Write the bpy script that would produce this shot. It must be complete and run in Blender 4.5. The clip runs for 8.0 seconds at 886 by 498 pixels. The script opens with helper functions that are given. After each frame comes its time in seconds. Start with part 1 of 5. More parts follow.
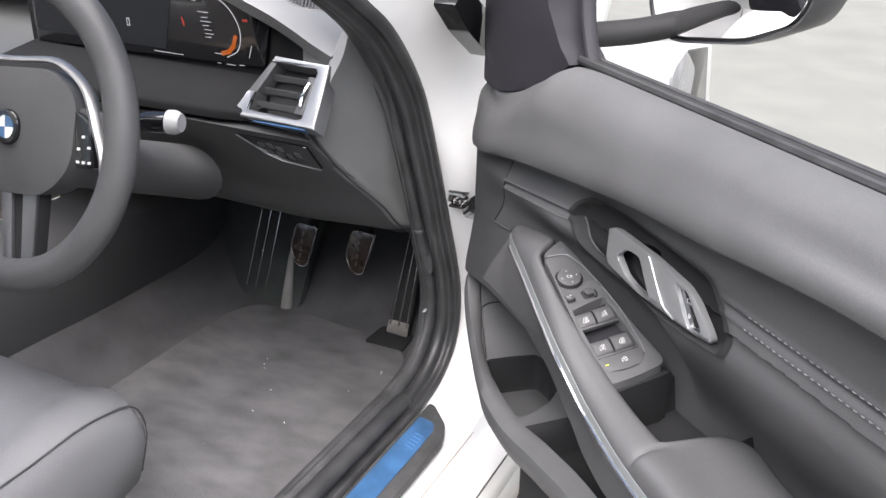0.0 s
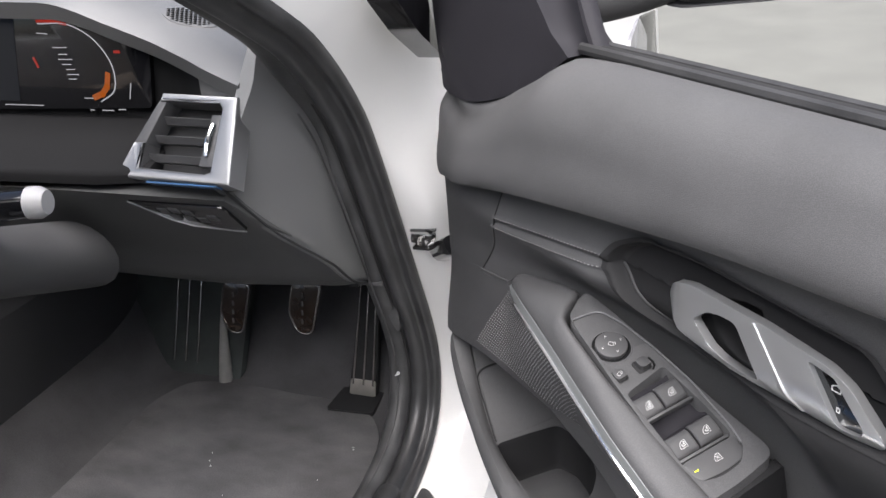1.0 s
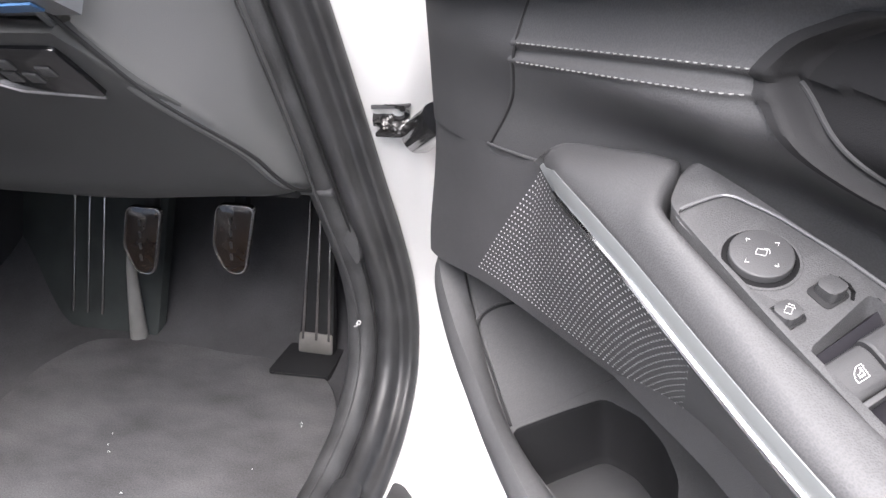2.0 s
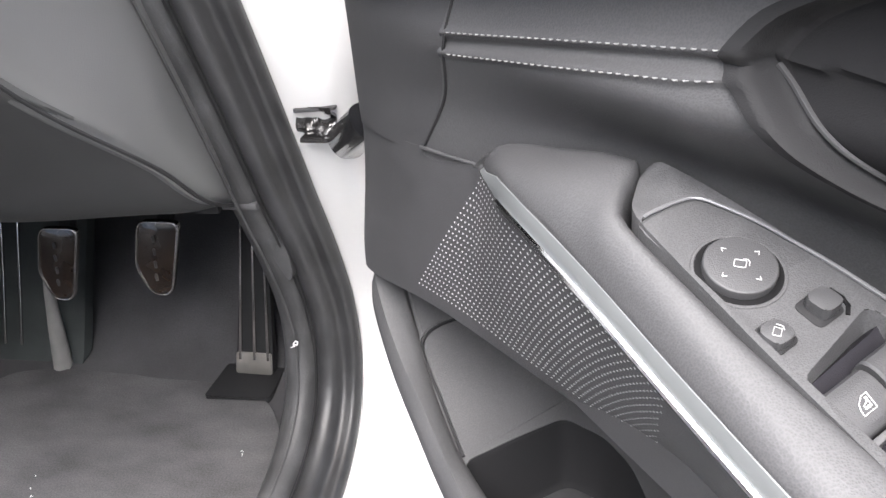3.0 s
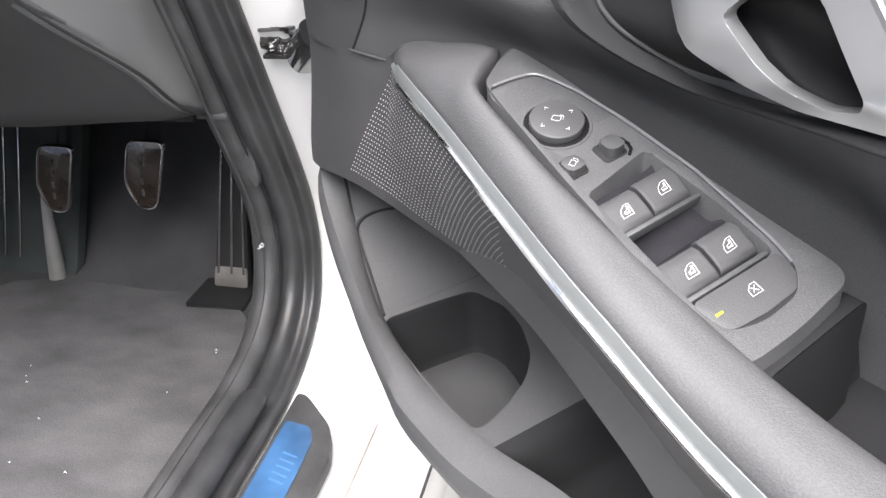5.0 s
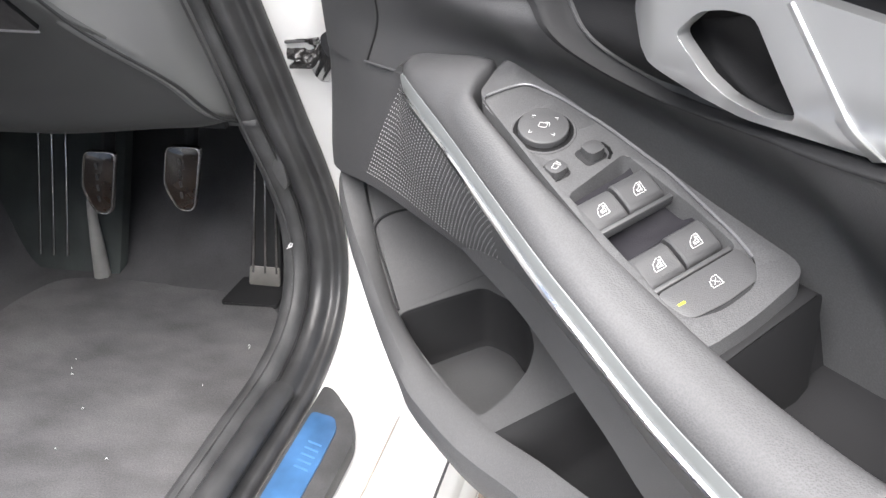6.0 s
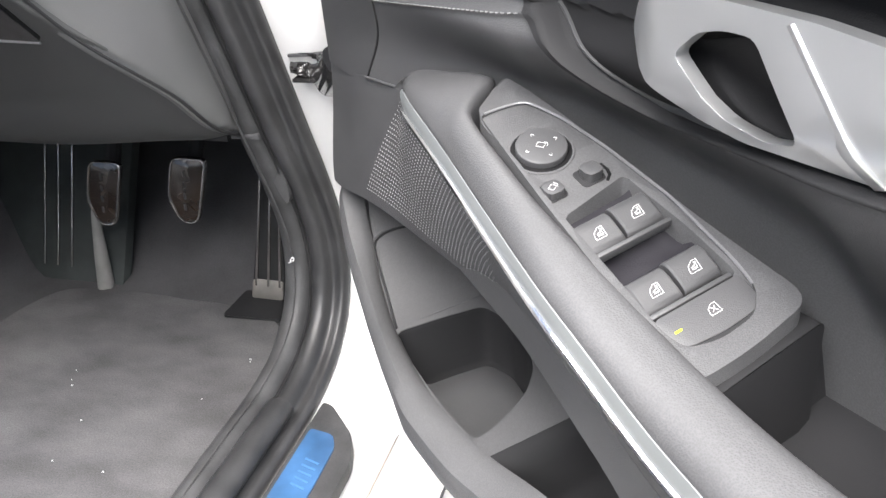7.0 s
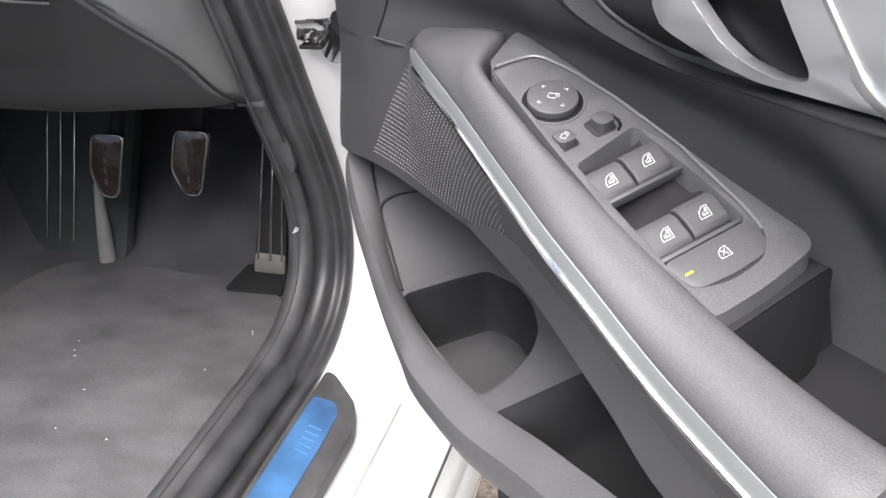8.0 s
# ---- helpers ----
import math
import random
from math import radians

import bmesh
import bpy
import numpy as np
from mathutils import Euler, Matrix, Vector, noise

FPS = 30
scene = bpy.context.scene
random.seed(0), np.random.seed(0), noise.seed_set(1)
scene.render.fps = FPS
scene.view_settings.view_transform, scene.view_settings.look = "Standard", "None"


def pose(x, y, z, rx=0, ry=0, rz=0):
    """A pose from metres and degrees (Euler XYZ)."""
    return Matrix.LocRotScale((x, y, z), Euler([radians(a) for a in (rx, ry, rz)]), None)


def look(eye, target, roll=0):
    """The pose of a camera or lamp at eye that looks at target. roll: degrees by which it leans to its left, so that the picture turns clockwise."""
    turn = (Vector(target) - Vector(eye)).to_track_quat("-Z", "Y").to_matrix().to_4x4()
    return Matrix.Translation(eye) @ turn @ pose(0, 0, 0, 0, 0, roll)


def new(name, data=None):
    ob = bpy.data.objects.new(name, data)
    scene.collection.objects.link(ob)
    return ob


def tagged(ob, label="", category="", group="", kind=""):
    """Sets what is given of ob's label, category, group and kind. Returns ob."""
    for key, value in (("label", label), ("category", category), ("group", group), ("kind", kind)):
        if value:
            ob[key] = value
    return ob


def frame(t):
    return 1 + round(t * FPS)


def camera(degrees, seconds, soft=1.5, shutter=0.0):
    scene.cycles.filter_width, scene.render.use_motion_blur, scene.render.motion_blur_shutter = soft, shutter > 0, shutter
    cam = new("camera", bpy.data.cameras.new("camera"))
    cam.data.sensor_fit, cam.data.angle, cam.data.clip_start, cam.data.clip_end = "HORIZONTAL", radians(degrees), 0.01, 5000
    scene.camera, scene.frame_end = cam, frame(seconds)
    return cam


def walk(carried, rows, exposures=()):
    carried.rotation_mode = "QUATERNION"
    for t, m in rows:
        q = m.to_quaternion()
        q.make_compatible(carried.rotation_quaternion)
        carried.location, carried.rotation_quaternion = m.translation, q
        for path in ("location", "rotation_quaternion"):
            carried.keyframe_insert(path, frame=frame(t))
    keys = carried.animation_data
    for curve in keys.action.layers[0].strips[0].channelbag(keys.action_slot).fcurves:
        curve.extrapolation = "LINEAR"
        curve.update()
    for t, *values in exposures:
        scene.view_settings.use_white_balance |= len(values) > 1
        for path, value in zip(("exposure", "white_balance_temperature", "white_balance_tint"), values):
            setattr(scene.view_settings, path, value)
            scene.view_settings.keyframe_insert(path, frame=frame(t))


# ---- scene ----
cam = camera(53.9, 8.0)
PATH = [
    (0, (0.04, 0.102, 1.261), (-0.769, 1.73, 0.427), 1.5),
    (0.5, (-0.07, 0.193, 1.254), (-0.747, 1.876, 0.411), -3.5),
    (1, (-0.123, 0.336, 1.216), (-0.782, 2.02, 0.36), -4.9),
    (1.5, (-0.197, 0.498, 1.089), (-0.828, 2.155, 0.163), -4.8),
    (2.8, (-0.257, 0.673, 0.99), (-0.756, 2.352, 0.025), -5.5),
    (3, (-0.253, 0.666, 0.995), (-0.724, 2.35, 0.024), -5.8),
    (3.5, (-0.253, 0.647, 0.991), (-0.667, 2.329, -0.008), -5.2),
    (4, (-0.239, 0.615, 1.004), (-0.629, 2.3, -0.002), -4.7),
    (4.5, (-0.2, 0.586, 1.003), (-0.587, 2.265, -0.012), -4.6),
    (4.7, (-0.19, 0.575, 0.993), (-0.615, 2.242, -0.029), -4.0),
    (5.8, (-0.139, 0.535, 1.003), (-0.685, 2.165, -0.019), -5.6),
    (6, (-0.14, 0.533, 1.008), (-0.704, 2.163, -0.005), -5.6),
    (6.5, (-0.137, 0.536, 1.012), (-0.721, 2.172, 0.02), -5.3),
    (7, (-0.135, 0.545, 1.006), (-0.724, 2.183, 0.021), -5.1),
    (7.5, (-0.134, 0.546, 0.991), (-0.727, 2.178, -0.001), -5.0),
    (8, (-0.139, 0.529, 0.99), (-0.719, 2.159, -0.014), -4.5),
]
EXPOSURES = [(0.0, 1.72, 6500, 12), (0.5, 1.85, 6500, 13), (1.0, 1.33, 6500, 12), (1.5, 2.27, 6420, 15), (2.8, 2.27, 6500, 12), (4.0, 2.17, 6500, 12), (6.0, 2.22, 6520, 10), (7.0, 2.28, 6520, 10), (8.0, 2.06, 6500, 12)]
walk(cam, [(t, look(eye, target, roll)) for t, eye, target, roll in PATH], EXPOSURES)

# ---- daylight: bright overcast sky with a wide weak sun ----
world = bpy.data.worlds.new("overcast")
scene.world = world
world.use_nodes = True
SKY = world.node_tree.nodes.new("ShaderNodeTexSky")
SKY.sky_type = "NISHITA"
SKY.sun_disc = False
SKY.sun_elevation, SKY.sun_rotation = radians(66), radians(163)
SKY.dust_density, SKY.ozone_density = 4.0, 1.0
BACK = world.node_tree.nodes["Background"]
BACK.inputs["Strength"].default_value = 0.062
world.node_tree.links.new(SKY.outputs["Color"], BACK.inputs["Color"])
sun = new("sun", bpy.data.lights.new("sun", "SUN"))
sun.data.energy, sun.data.angle, sun.data.color = 4.8, radians(76), (1.0, 0.985, 0.98)
sun.matrix_world = look((0.32, -0.75, 4.6), (-0.2, 1.0, 0.5))


# ---- materials ----
def material(name, colour, rough=0.6, metal=0.0, grain=0.0, scale=900.0, vary=0.12, vscale=7.0, coat=0.0, cells=False, spec=0.5, fine=0.0, stretch=None):
    """Base colour with broad and fine variation, and a fine relief."""
    m = bpy.data.materials.new(name)
    m.use_nodes = True
    nodes, links = m.node_tree.nodes, m.node_tree.links
    b = nodes["Principled BSDF"]
    b.inputs["Metallic"].default_value = metal
    b.inputs["Coat Weight"].default_value = coat
    b.inputs["Coat Roughness"].default_value = 0.05
    b.inputs["Specular IOR Level"].default_value = spec
    tc = nodes.new("ShaderNodeTexCoord")
    broad = nodes.new("ShaderNodeTexNoise")
    broad.inputs["Scale"].default_value, broad.inputs["Detail"].default_value = vscale, 6
    if stretch:
        turn = nodes.new("ShaderNodeMapping")
        turn.inputs["Rotation"].default_value = (0, 0, radians(38))
        turn.inputs["Scale"].default_value = stretch
        links.new(tc.outputs["Object"], turn.inputs["Vector"])
        links.new(turn.outputs["Vector"], broad.inputs["Vector"])
    else:
        links.new(tc.outputs["Object"], broad.inputs["Vector"])
    ramp = nodes.new("ShaderNodeMapRange")
    ramp.inputs["From Min"].default_value, ramp.inputs["From Max"].default_value = 0.3, 0.7
    ramp.inputs["To Min"].default_value, ramp.inputs["To Max"].default_value = 1 - vary, 1 + vary
    links.new(broad.outputs["Fac"], ramp.inputs["Value"])
    mul = nodes.new("ShaderNodeVectorMath")
    mul.operation = "SCALE"
    mul.inputs[0].default_value = colour
    links.new(ramp.outputs["Result"], mul.inputs["Scale"])
    links.new(mul.outputs["Vector"], b.inputs["Base Color"])
    rr = nodes.new("ShaderNodeMapRange")
    rr.inputs["To Min"].default_value, rr.inputs["To Max"].default_value = max(0.02, rough * 0.88), min(1, rough * 1.12)
    links.new(broad.outputs["Fac"], rr.inputs["Value"])
    links.new(rr.outputs["Result"], b.inputs["Roughness"])
    if grain:
        if cells:
            tex = nodes.new("ShaderNodeTexVoronoi")
            out = tex.outputs["Distance"]
        else:
            tex = nodes.new("ShaderNodeTexNoise")
            tex.inputs["Detail"].default_value = 3
            out = tex.outputs["Fac"]
        tex.inputs["Scale"].default_value = scale
        links.new(tc.outputs["Object"], tex.inputs["Vector"])
        bump = nodes.new("ShaderNodeBump")
        bump.inputs["Strength"].default_value, bump.inputs["Distance"].default_value = grain, 0.0006
        links.new(out, bump.inputs["Height"])
        links.new(bump.outputs["Normal"], b.inputs["Normal"])
        if fine:
            fr = nodes.new("ShaderNodeMapRange")
            fr.inputs["From Min"].default_value, fr.inputs["From Max"].default_value = 0.25, 0.75
            fr.inputs["To Min"].default_value, fr.inputs["To Max"].default_value = 1 - fine, 1 + fine
            links.new(out, fr.inputs["Value"])
            mm = nodes.new("ShaderNodeMath")
            mm.operation = "MULTIPLY"
            links.new(fr.outputs["Result"], mm.inputs[0])
            links.new(ramp.outputs["Result"], mm.inputs[1])
            links.new(mm.outputs["Value"], mul.inputs["Scale"])
    return m


def glowing(name, colour, strength):
    m = bpy.data.materials.new(name)
    m.use_nodes = True
    b = m.node_tree.nodes["Principled BSDF"]
    b.inputs["Base Color"].default_value = (0.01, 0.01, 0.01, 1)
    b.inputs["Specular IOR Level"].default_value = 0.1
    b.inputs["Emission Color"].default_value = (*colour, 1)
    b.inputs["Emission Strength"].default_value = strength
    return m


SOFT = material("soft_touch_plastic", (0.064, 0.064, 0.066), 0.62, grain=0.26, scale=1400, vary=0.09, vscale=16, cells=True, spec=0.4, fine=0.14)
# Darker copy of SOFT; the shade on the armrest side is in its colour
DIM = material("shaded_trim_plastic", (0.046, 0.046, 0.048), 0.62, grain=0.26, scale=1400, vary=0.14, vscale=14, cells=True, spec=0.35, fine=0.12)
LEATHER = material("leatherette", (0.058, 0.058, 0.060), 0.54, grain=0.23, scale=1050, vary=0.12, cells=True, spec=0.45, fine=0.10)
PLASTIC = material("hard_plastic", (0.055, 0.055, 0.057), 0.55, grain=0.4, scale=1800, vary=0.08)
LIGHTER = material("satin_grey_plastic", (0.056, 0.056, 0.058), 0.5, grain=0.35, scale=1600, vary=0.06)
SAIL = material("black_grained_plastic", (0.021, 0.020, 0.024), 0.6, grain=0.3, scale=1500, spec=0.2)
DARK = material("dark_plastic", (0.019, 0.019, 0.020), 0.7, grain=0.3, scale=1500, spec=0.25)
TRIM = material("scuffed_sill_plastic", (0.040, 0.040, 0.041), 0.55, grain=0.5, scale=600, vary=0.36, vscale=32, fine=0.15)
PITCH = material("black_dashboard_plastic", (0.008, 0.008, 0.0085), 0.8, grain=0.3, scale=1500, spec=0.12)
# Base colour raised above the dark skin's own, to add the sky's sheen
SHEEN = material("dashboard_skin_with_sheen", (0.100, 0.101, 0.102), 0.36, grain=0.25, scale=1300, vary=0.08, cells=True, spec=0.95)
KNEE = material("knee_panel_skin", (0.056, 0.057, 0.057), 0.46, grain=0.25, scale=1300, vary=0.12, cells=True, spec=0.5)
# Paler plastic that carries a painted highlight
EDGE = material("edge_highlight", (0.13, 0.13, 0.135), 0.3, vary=0.1, spec=0.7)
GLOSS = material("gloss_black", (0.006, 0.006, 0.007), 0.12, vary=0.05, coat=0.5)
RUBBER = material("rubber_seal", (0.029, 0.029, 0.030), 0.42, grain=0.35, scale=420, vary=0.35, vscale=28)
SILVER = material("satin_aluminium", (0.37, 0.37, 0.375), 0.45, 1.0, grain=0.08, scale=1500, vary=0.04)
HANDLE = material("bright_silver_paint", (0.65, 0.66, 0.665), 0.31, 0.84, grain=0.05, scale=1500, vary=0.03)
# Darkened plastic for recesses; their shade is put into the colour
SHADED_LINER = material("shaded_recess_plastic", (0.017, 0.017, 0.018), 0.8, grain=0.3, scale=1600, vary=0.1, spec=0.18)
SATIN = material("satin_black_paint", (0.035, 0.035, 0.038), 0.42, vary=0.06, coat=0.15, spec=0.35)
LENS = material("headlight_lens", (0.22, 0.22, 0.23), 0.2, vary=0.3, vscale=20, coat=0.5)
BRUSHED = material("brushed_grey_trim", (0.29, 0.305, 0.305), 0.5, 0.7, grain=0.06, scale=900, vary=0.06)
CHROME = material("chrome", (0.8, 0.8, 0.8), 0.10, 1.0, vary=0.03)
STEEL = material("brushed_steel", (0.5, 0.48, 0.46), 0.25, 1.0, grain=0.1, scale=600, vary=0.1)
PAINT = material("white_paint", (0.72, 0.714, 0.703), 0.3, vary=0.02, coat=0.8)
CARPET = material("carpet", (0.099, 0.097, 0.100), 0.98, grain=0.9, scale=520, vary=0.27, vscale=12, spec=0.1, fine=0.24, stretch=(0.9, 1.6, 1.0))
SEATLEATHER = material("seat_leather", (0.155, 0.155, 0.16), 0.5, grain=0.5, scale=500, vary=0.08, cells=True)
THREAD = material("grey_thread", (0.23, 0.23, 0.23), 0.8, vary=0.1)
INK = material("white_print", (0.62, 0.62, 0.62), 0.6, vary=0.02)
FILM = material("blue_protective_film", (0.034, 0.090, 0.190), 0.34, grain=0.35, scale=60, vary=0.35, vscale=22, coat=0.6)
DOTS = material("grille_dots", (0.62, 0.62, 0.62), 0.5, vary=0.2)
TYRE = material("tyre_rubber", (0.02, 0.02, 0.02), 0.8, grain=0.4, scale=200)
MIRROR = material("mirror_glass", (0.9, 0.9, 0.9), 0.01, 1.0, vary=0.0)
YELLOW = glowing("yellow_lamp", (0.75, 0.8, 0.05), 0.8)
GROUND = material("ground_paving", (0.115, 0.116, 0.105), 0.95, grain=0.25, scale=160, vary=0.10, vscale=2.5, fine=0.08)
GRAVEL = material("gravel", (0.20, 0.16, 0.125), 0.95, grain=1.0, scale=120, vary=0.3, vscale=30, fine=0.5)


# ---- geometry helpers ----
PLACE = {}


def thing(name, at, label, category, group="", kind=""):
    """An Empty at a thing's base; its parts are given in world places."""
    ob = new(name)
    ob.empty_display_size = 0.05
    ob.matrix_basis = Matrix.Translation(at)
    PLACE[ob] = ob.matrix_basis.copy()
    return tagged(ob, label, category, group, kind)


def finish(name, bm, mat, angle=38):
    bmesh.ops.recalc_face_normals(bm, faces=bm.faces)
    me = bpy.data.meshes.new(name)
    bm.to_mesh(me)
    bm.free()
    me.materials.append(mat)
    me.shade_smooth()
    me.set_sharp_from_angle(angle=radians(angle))
    return me


def part(name, bm, mat, parent, label="", angle=38, kind=""):
    """A bmesh in world places as one mesh object under a thing or a part."""
    bm.transform(PLACE[parent].inverted())
    ob = new(name, finish(name, bm, mat, angle))
    ob.parent = parent
    PLACE[ob] = PLACE[parent]
    return tagged(ob, label, kind=kind)


def single(name, bm, mat, label, category="", kind="", angle=38):
    """A thing of one mesh, with its origin at its base."""
    lo = [min(v.co[i] for v in bm.verts) for i in range(3)]
    hi = [max(v.co[i] for v in bm.verts) for i in range(3)]
    base = Vector(((lo[0] + hi[0]) / 2, (lo[1] + hi[1]) / 2, lo[2]))
    bm.transform(Matrix.Translation(-base))
    ob = new(name, finish(name, bm, mat, angle))
    ob.matrix_basis = Matrix.Translation(base)
    PLACE[ob] = ob.matrix_basis.copy()
    return tagged(ob, label, category, kind=kind)


def spline(pts, n):
    """n + 1 places on a smooth curve through the given ones."""
    p = np.array(pts, float)
    if len(p) == 2:
        return [p[0] + (p[1] - p[0]) * i / n for i in range(n + 1)]
    s = np.r_[0, np.cumsum(np.maximum(np.linalg.norm(np.diff(p, axis=0), axis=1), 1e-6))]
    m = np.empty_like(p)
    dp = np.diff(p, axis=0) / np.diff(s)[:, None]
    m[0], m[-1] = dp[0], dp[-1]
    for i in range(1, len(p) - 1):
        a, b = s[i] - s[i - 1], s[i + 1] - s[i]
        m[i] = (dp[i - 1] * b + dp[i] * a) / (a + b)
    out = []
    for x in np.linspace(0, s[-1], n + 1):
        i = min(max(np.searchsorted(s, x) - 1, 0), len(p) - 2)
        h = s[i + 1] - s[i]
        t = (x - s[i]) / h
        out.append((2 * t**3 - 3 * t**2 + 1) * p[i] + (t**3 - 2 * t**2 + t) * h * m[i] + (3 * t**2 - 2 * t**3) * p[i + 1] + (t**3 - t**2) * h * m[i + 1])
    return out


def along(*pairs):
    """A smooth value over one variable, through (x, value) pairs."""
    xs, ys = np.array([q[0] for q in pairs], float), np.array([q[1] for q in pairs], float)
    dd = np.diff(ys) / np.diff(xs)
    m = np.r_[dd[0], [(0.0 if dd[i] * dd[i + 1] <= 0 else 2 * dd[i] * dd[i + 1] / (dd[i] + dd[i + 1])) for i in range(len(dd) - 1)], dd[-1]]

    def value(x):
        x = min(max(x, xs[0]), xs[-1])
        i = min(max(int(np.searchsorted(xs, x)) - 1, 0), len(xs) - 2)
        h = xs[i + 1] - xs[i]
        t = (x - xs[i]) / h
        return float((2 * t**3 - 3 * t**2 + 1) * ys[i] + (t**3 - 2 * t**2 + t) * h * m[i] + (3 * t**2 - 2 * t**3) * ys[i + 1] + (t**3 - t**2) * h * m[i + 1])

    return value


def loft(rows, closed=False, caps=True, bm=None):
    """A skin over rows of places, all of one length; closed: each row is a loop."""
    bm = bm or bmesh.new()
    vs = [[bm.verts.new(p) for p in row] for row in rows]
    n = len(vs[0])
    for a, b in zip(vs, vs[1:]):
        for j in range(n if closed else n - 1):
            k = (j + 1) % n
            bm.faces.new((a[j], a[k], b[k], b[j]))
    if closed and caps:
        bm.faces.new(vs[0])
        bm.faces.new(vs[-1])
    return bm


def tube(path, radius, sides=10, flat=1.0, up=(0, 0, 1), ring=False, bm=None):
    """A round or flattened bar along a path."""
    path = [Vector(p) for p in path]
    rows = []
    for i, p in enumerate(path):
        a, b = (path[i - 1], path[(i + 1) % len(path)]) if ring else (path[max(i - 1, 0)], path[min(i + 1, len(path) - 1)])
        t = (b - a).normalized()
        side = t.cross(Vector(up)).normalized()
        top = side.cross(t)
        r = radius[i] if isinstance(radius, (list, tuple)) else radius
        rows.append([p + side * r * math.cos(2 * math.pi * k / sides) + top * r * flat * math.sin(2 * math.pi * k / sides) for k in range(sides)])
    if ring:
        rows.append(rows[0])
    bm = loft(rows, closed=True, caps=not ring, bm=bm)
    if ring:
        bmesh.ops.remove_doubles(bm, verts=bm.verts, dist=1e-6)
    return bm


def prism(outline, lower, upper, holes=(), bevel=0.0, segments=2, cuts=0):
    """A plate: lower(p) and upper(p) give the places of a 2D outline's points on both faces; holes go through."""
    own = bmesh.new()
    edges = []
    for loop in (outline, *holes):
        vs = [own.verts.new((p[0], p[1], 0)) for p in loop]
        edges += [own.edges.new((vs[i], vs[(i + 1) % len(vs)])) for i in range(len(vs))]
    bmesh.ops.triangle_fill(own, use_beauty=True, use_dissolve=False, edges=edges)
    if cuts:
        bmesh.ops.subdivide_edges(own, edges=own.edges[:], cuts=cuts, use_grid_fill=True)
    own.verts.index_update()
    flat = [tuple(v.co[:2]) for v in own.verts]
    faces = [[v.index for v in f.verts] for f in own.faces]
    border = [(e.verts[0].index, e.verts[1].index) for e in own.edges if len(e.link_faces) == 1]
    own.free()
    out = bmesh.new()
    lo = [out.verts.new(lower(p)) for p in flat]
    hi = [out.verts.new(upper(p)) for p in flat]
    for f in faces:
        out.faces.new([hi[i] for i in f])
        out.faces.new([lo[i] for i in reversed(f)])
    rim = []
    for a, b in border:
        out.faces.new((lo[a], lo[b], hi[b], hi[a]))
        rim.append(out.edges.get((hi[a], hi[b])))
    if bevel:
        bmesh.ops.bevel(out, geom=rim, offset=bevel, segments=segments, affect="EDGES", profile=0.5, clamp_overlap=True)
    return out


def join(bm, other):
    me = bpy.data.meshes.new("joined")
    other.to_mesh(me)
    other.free()
    bm.from_mesh(me)
    bpy.data.meshes.remove(me)
    return bm


def box(centre, size, m=None, bevel=0.0, segments=2, bm=None):
    own = bmesh.new()
    bmesh.ops.create_cube(own, size=1.0, matrix=Matrix.Diagonal((*size, 1)))
    if bevel:
        bmesh.ops.bevel(own, geom=own.edges[:], offset=bevel, segments=segments, affect="EDGES", profile=0.5, clamp_overlap=True)
    own.transform(Matrix.Translation(centre) if m is None else m @ Matrix.Translation(centre))
    if bm is None:
        return own
    return join(bm, own)


def disc(m, radius, height, sides=40, bevel=0.0, bm=None):
    """A round button that stands on the plane of m."""
    own = bmesh.new()
    bmesh.ops.create_cone(own, cap_ends=True, segments=sides, radius1=radius, radius2=radius, depth=height, matrix=Matrix.Translation((0, 0, height / 2)))
    if bevel:
        bmesh.ops.bevel(own, geom=[e for e in own.edges if all(v.co.z > height * 0.9 for v in e.verts)], offset=bevel, segments=3, affect="EDGES", profile=0.5)
    own.transform(m)
    if bm is None:
        return own
    return join(bm, own)


def ribbon(lines, width, m, thick=0.00025):
    """Thin printed strokes along polylines in the plane of m."""
    bm = bmesh.new()
    for line in lines:
        for a, b in zip(line, line[1:]):
            a, b = Vector((*a, 0)), Vector((*b, 0))
            d = (b - a)
            if d.length < 1e-7:
                continue
            t = d.normalized() * width * 0.5
            s = Vector((-t.y, t.x, 0))
            a, b = a - t * 0.9, b + t * 0.9
            quad = [a + s, a - s, b - s, b + s]
            lo = [bm.verts.new(m @ q) for q in quad]
            hi = [bm.verts.new(m @ (q + Vector((0, 0, thick)))) for q in quad]
            bm.faces.new(hi)
            for i in range(4):
                bm.faces.new((lo[i], lo[(i + 1) % 4], hi[(i + 1) % 4], hi[i]))
    return bm


def smooth(t):
    t = min(max(t, 0.0), 1.0)
    return t * t * (3 - 2 * t)


def inside(poly, x, y):
    """The distance to a polygon's edge, positive inside."""
    best, odd = 1e9, False
    for i in range(len(poly)):
        (x1, y1), (x2, y2) = poly[i - 1], poly[i]
        dx, dy = x2 - x1, y2 - y1
        t = min(max(((x - x1) * dx + (y - y1) * dy) / (dx * dx + dy * dy + 1e-12), 0), 1)
        best = min(best, math.hypot(x - x1 - t * dx, y - y1 - t * dy))
        if (y1 > y) != (y2 > y) and x < dx * (y - y1) / (dy + 1e-12) + x1:
            odd = not odd
    return best if odd else -best


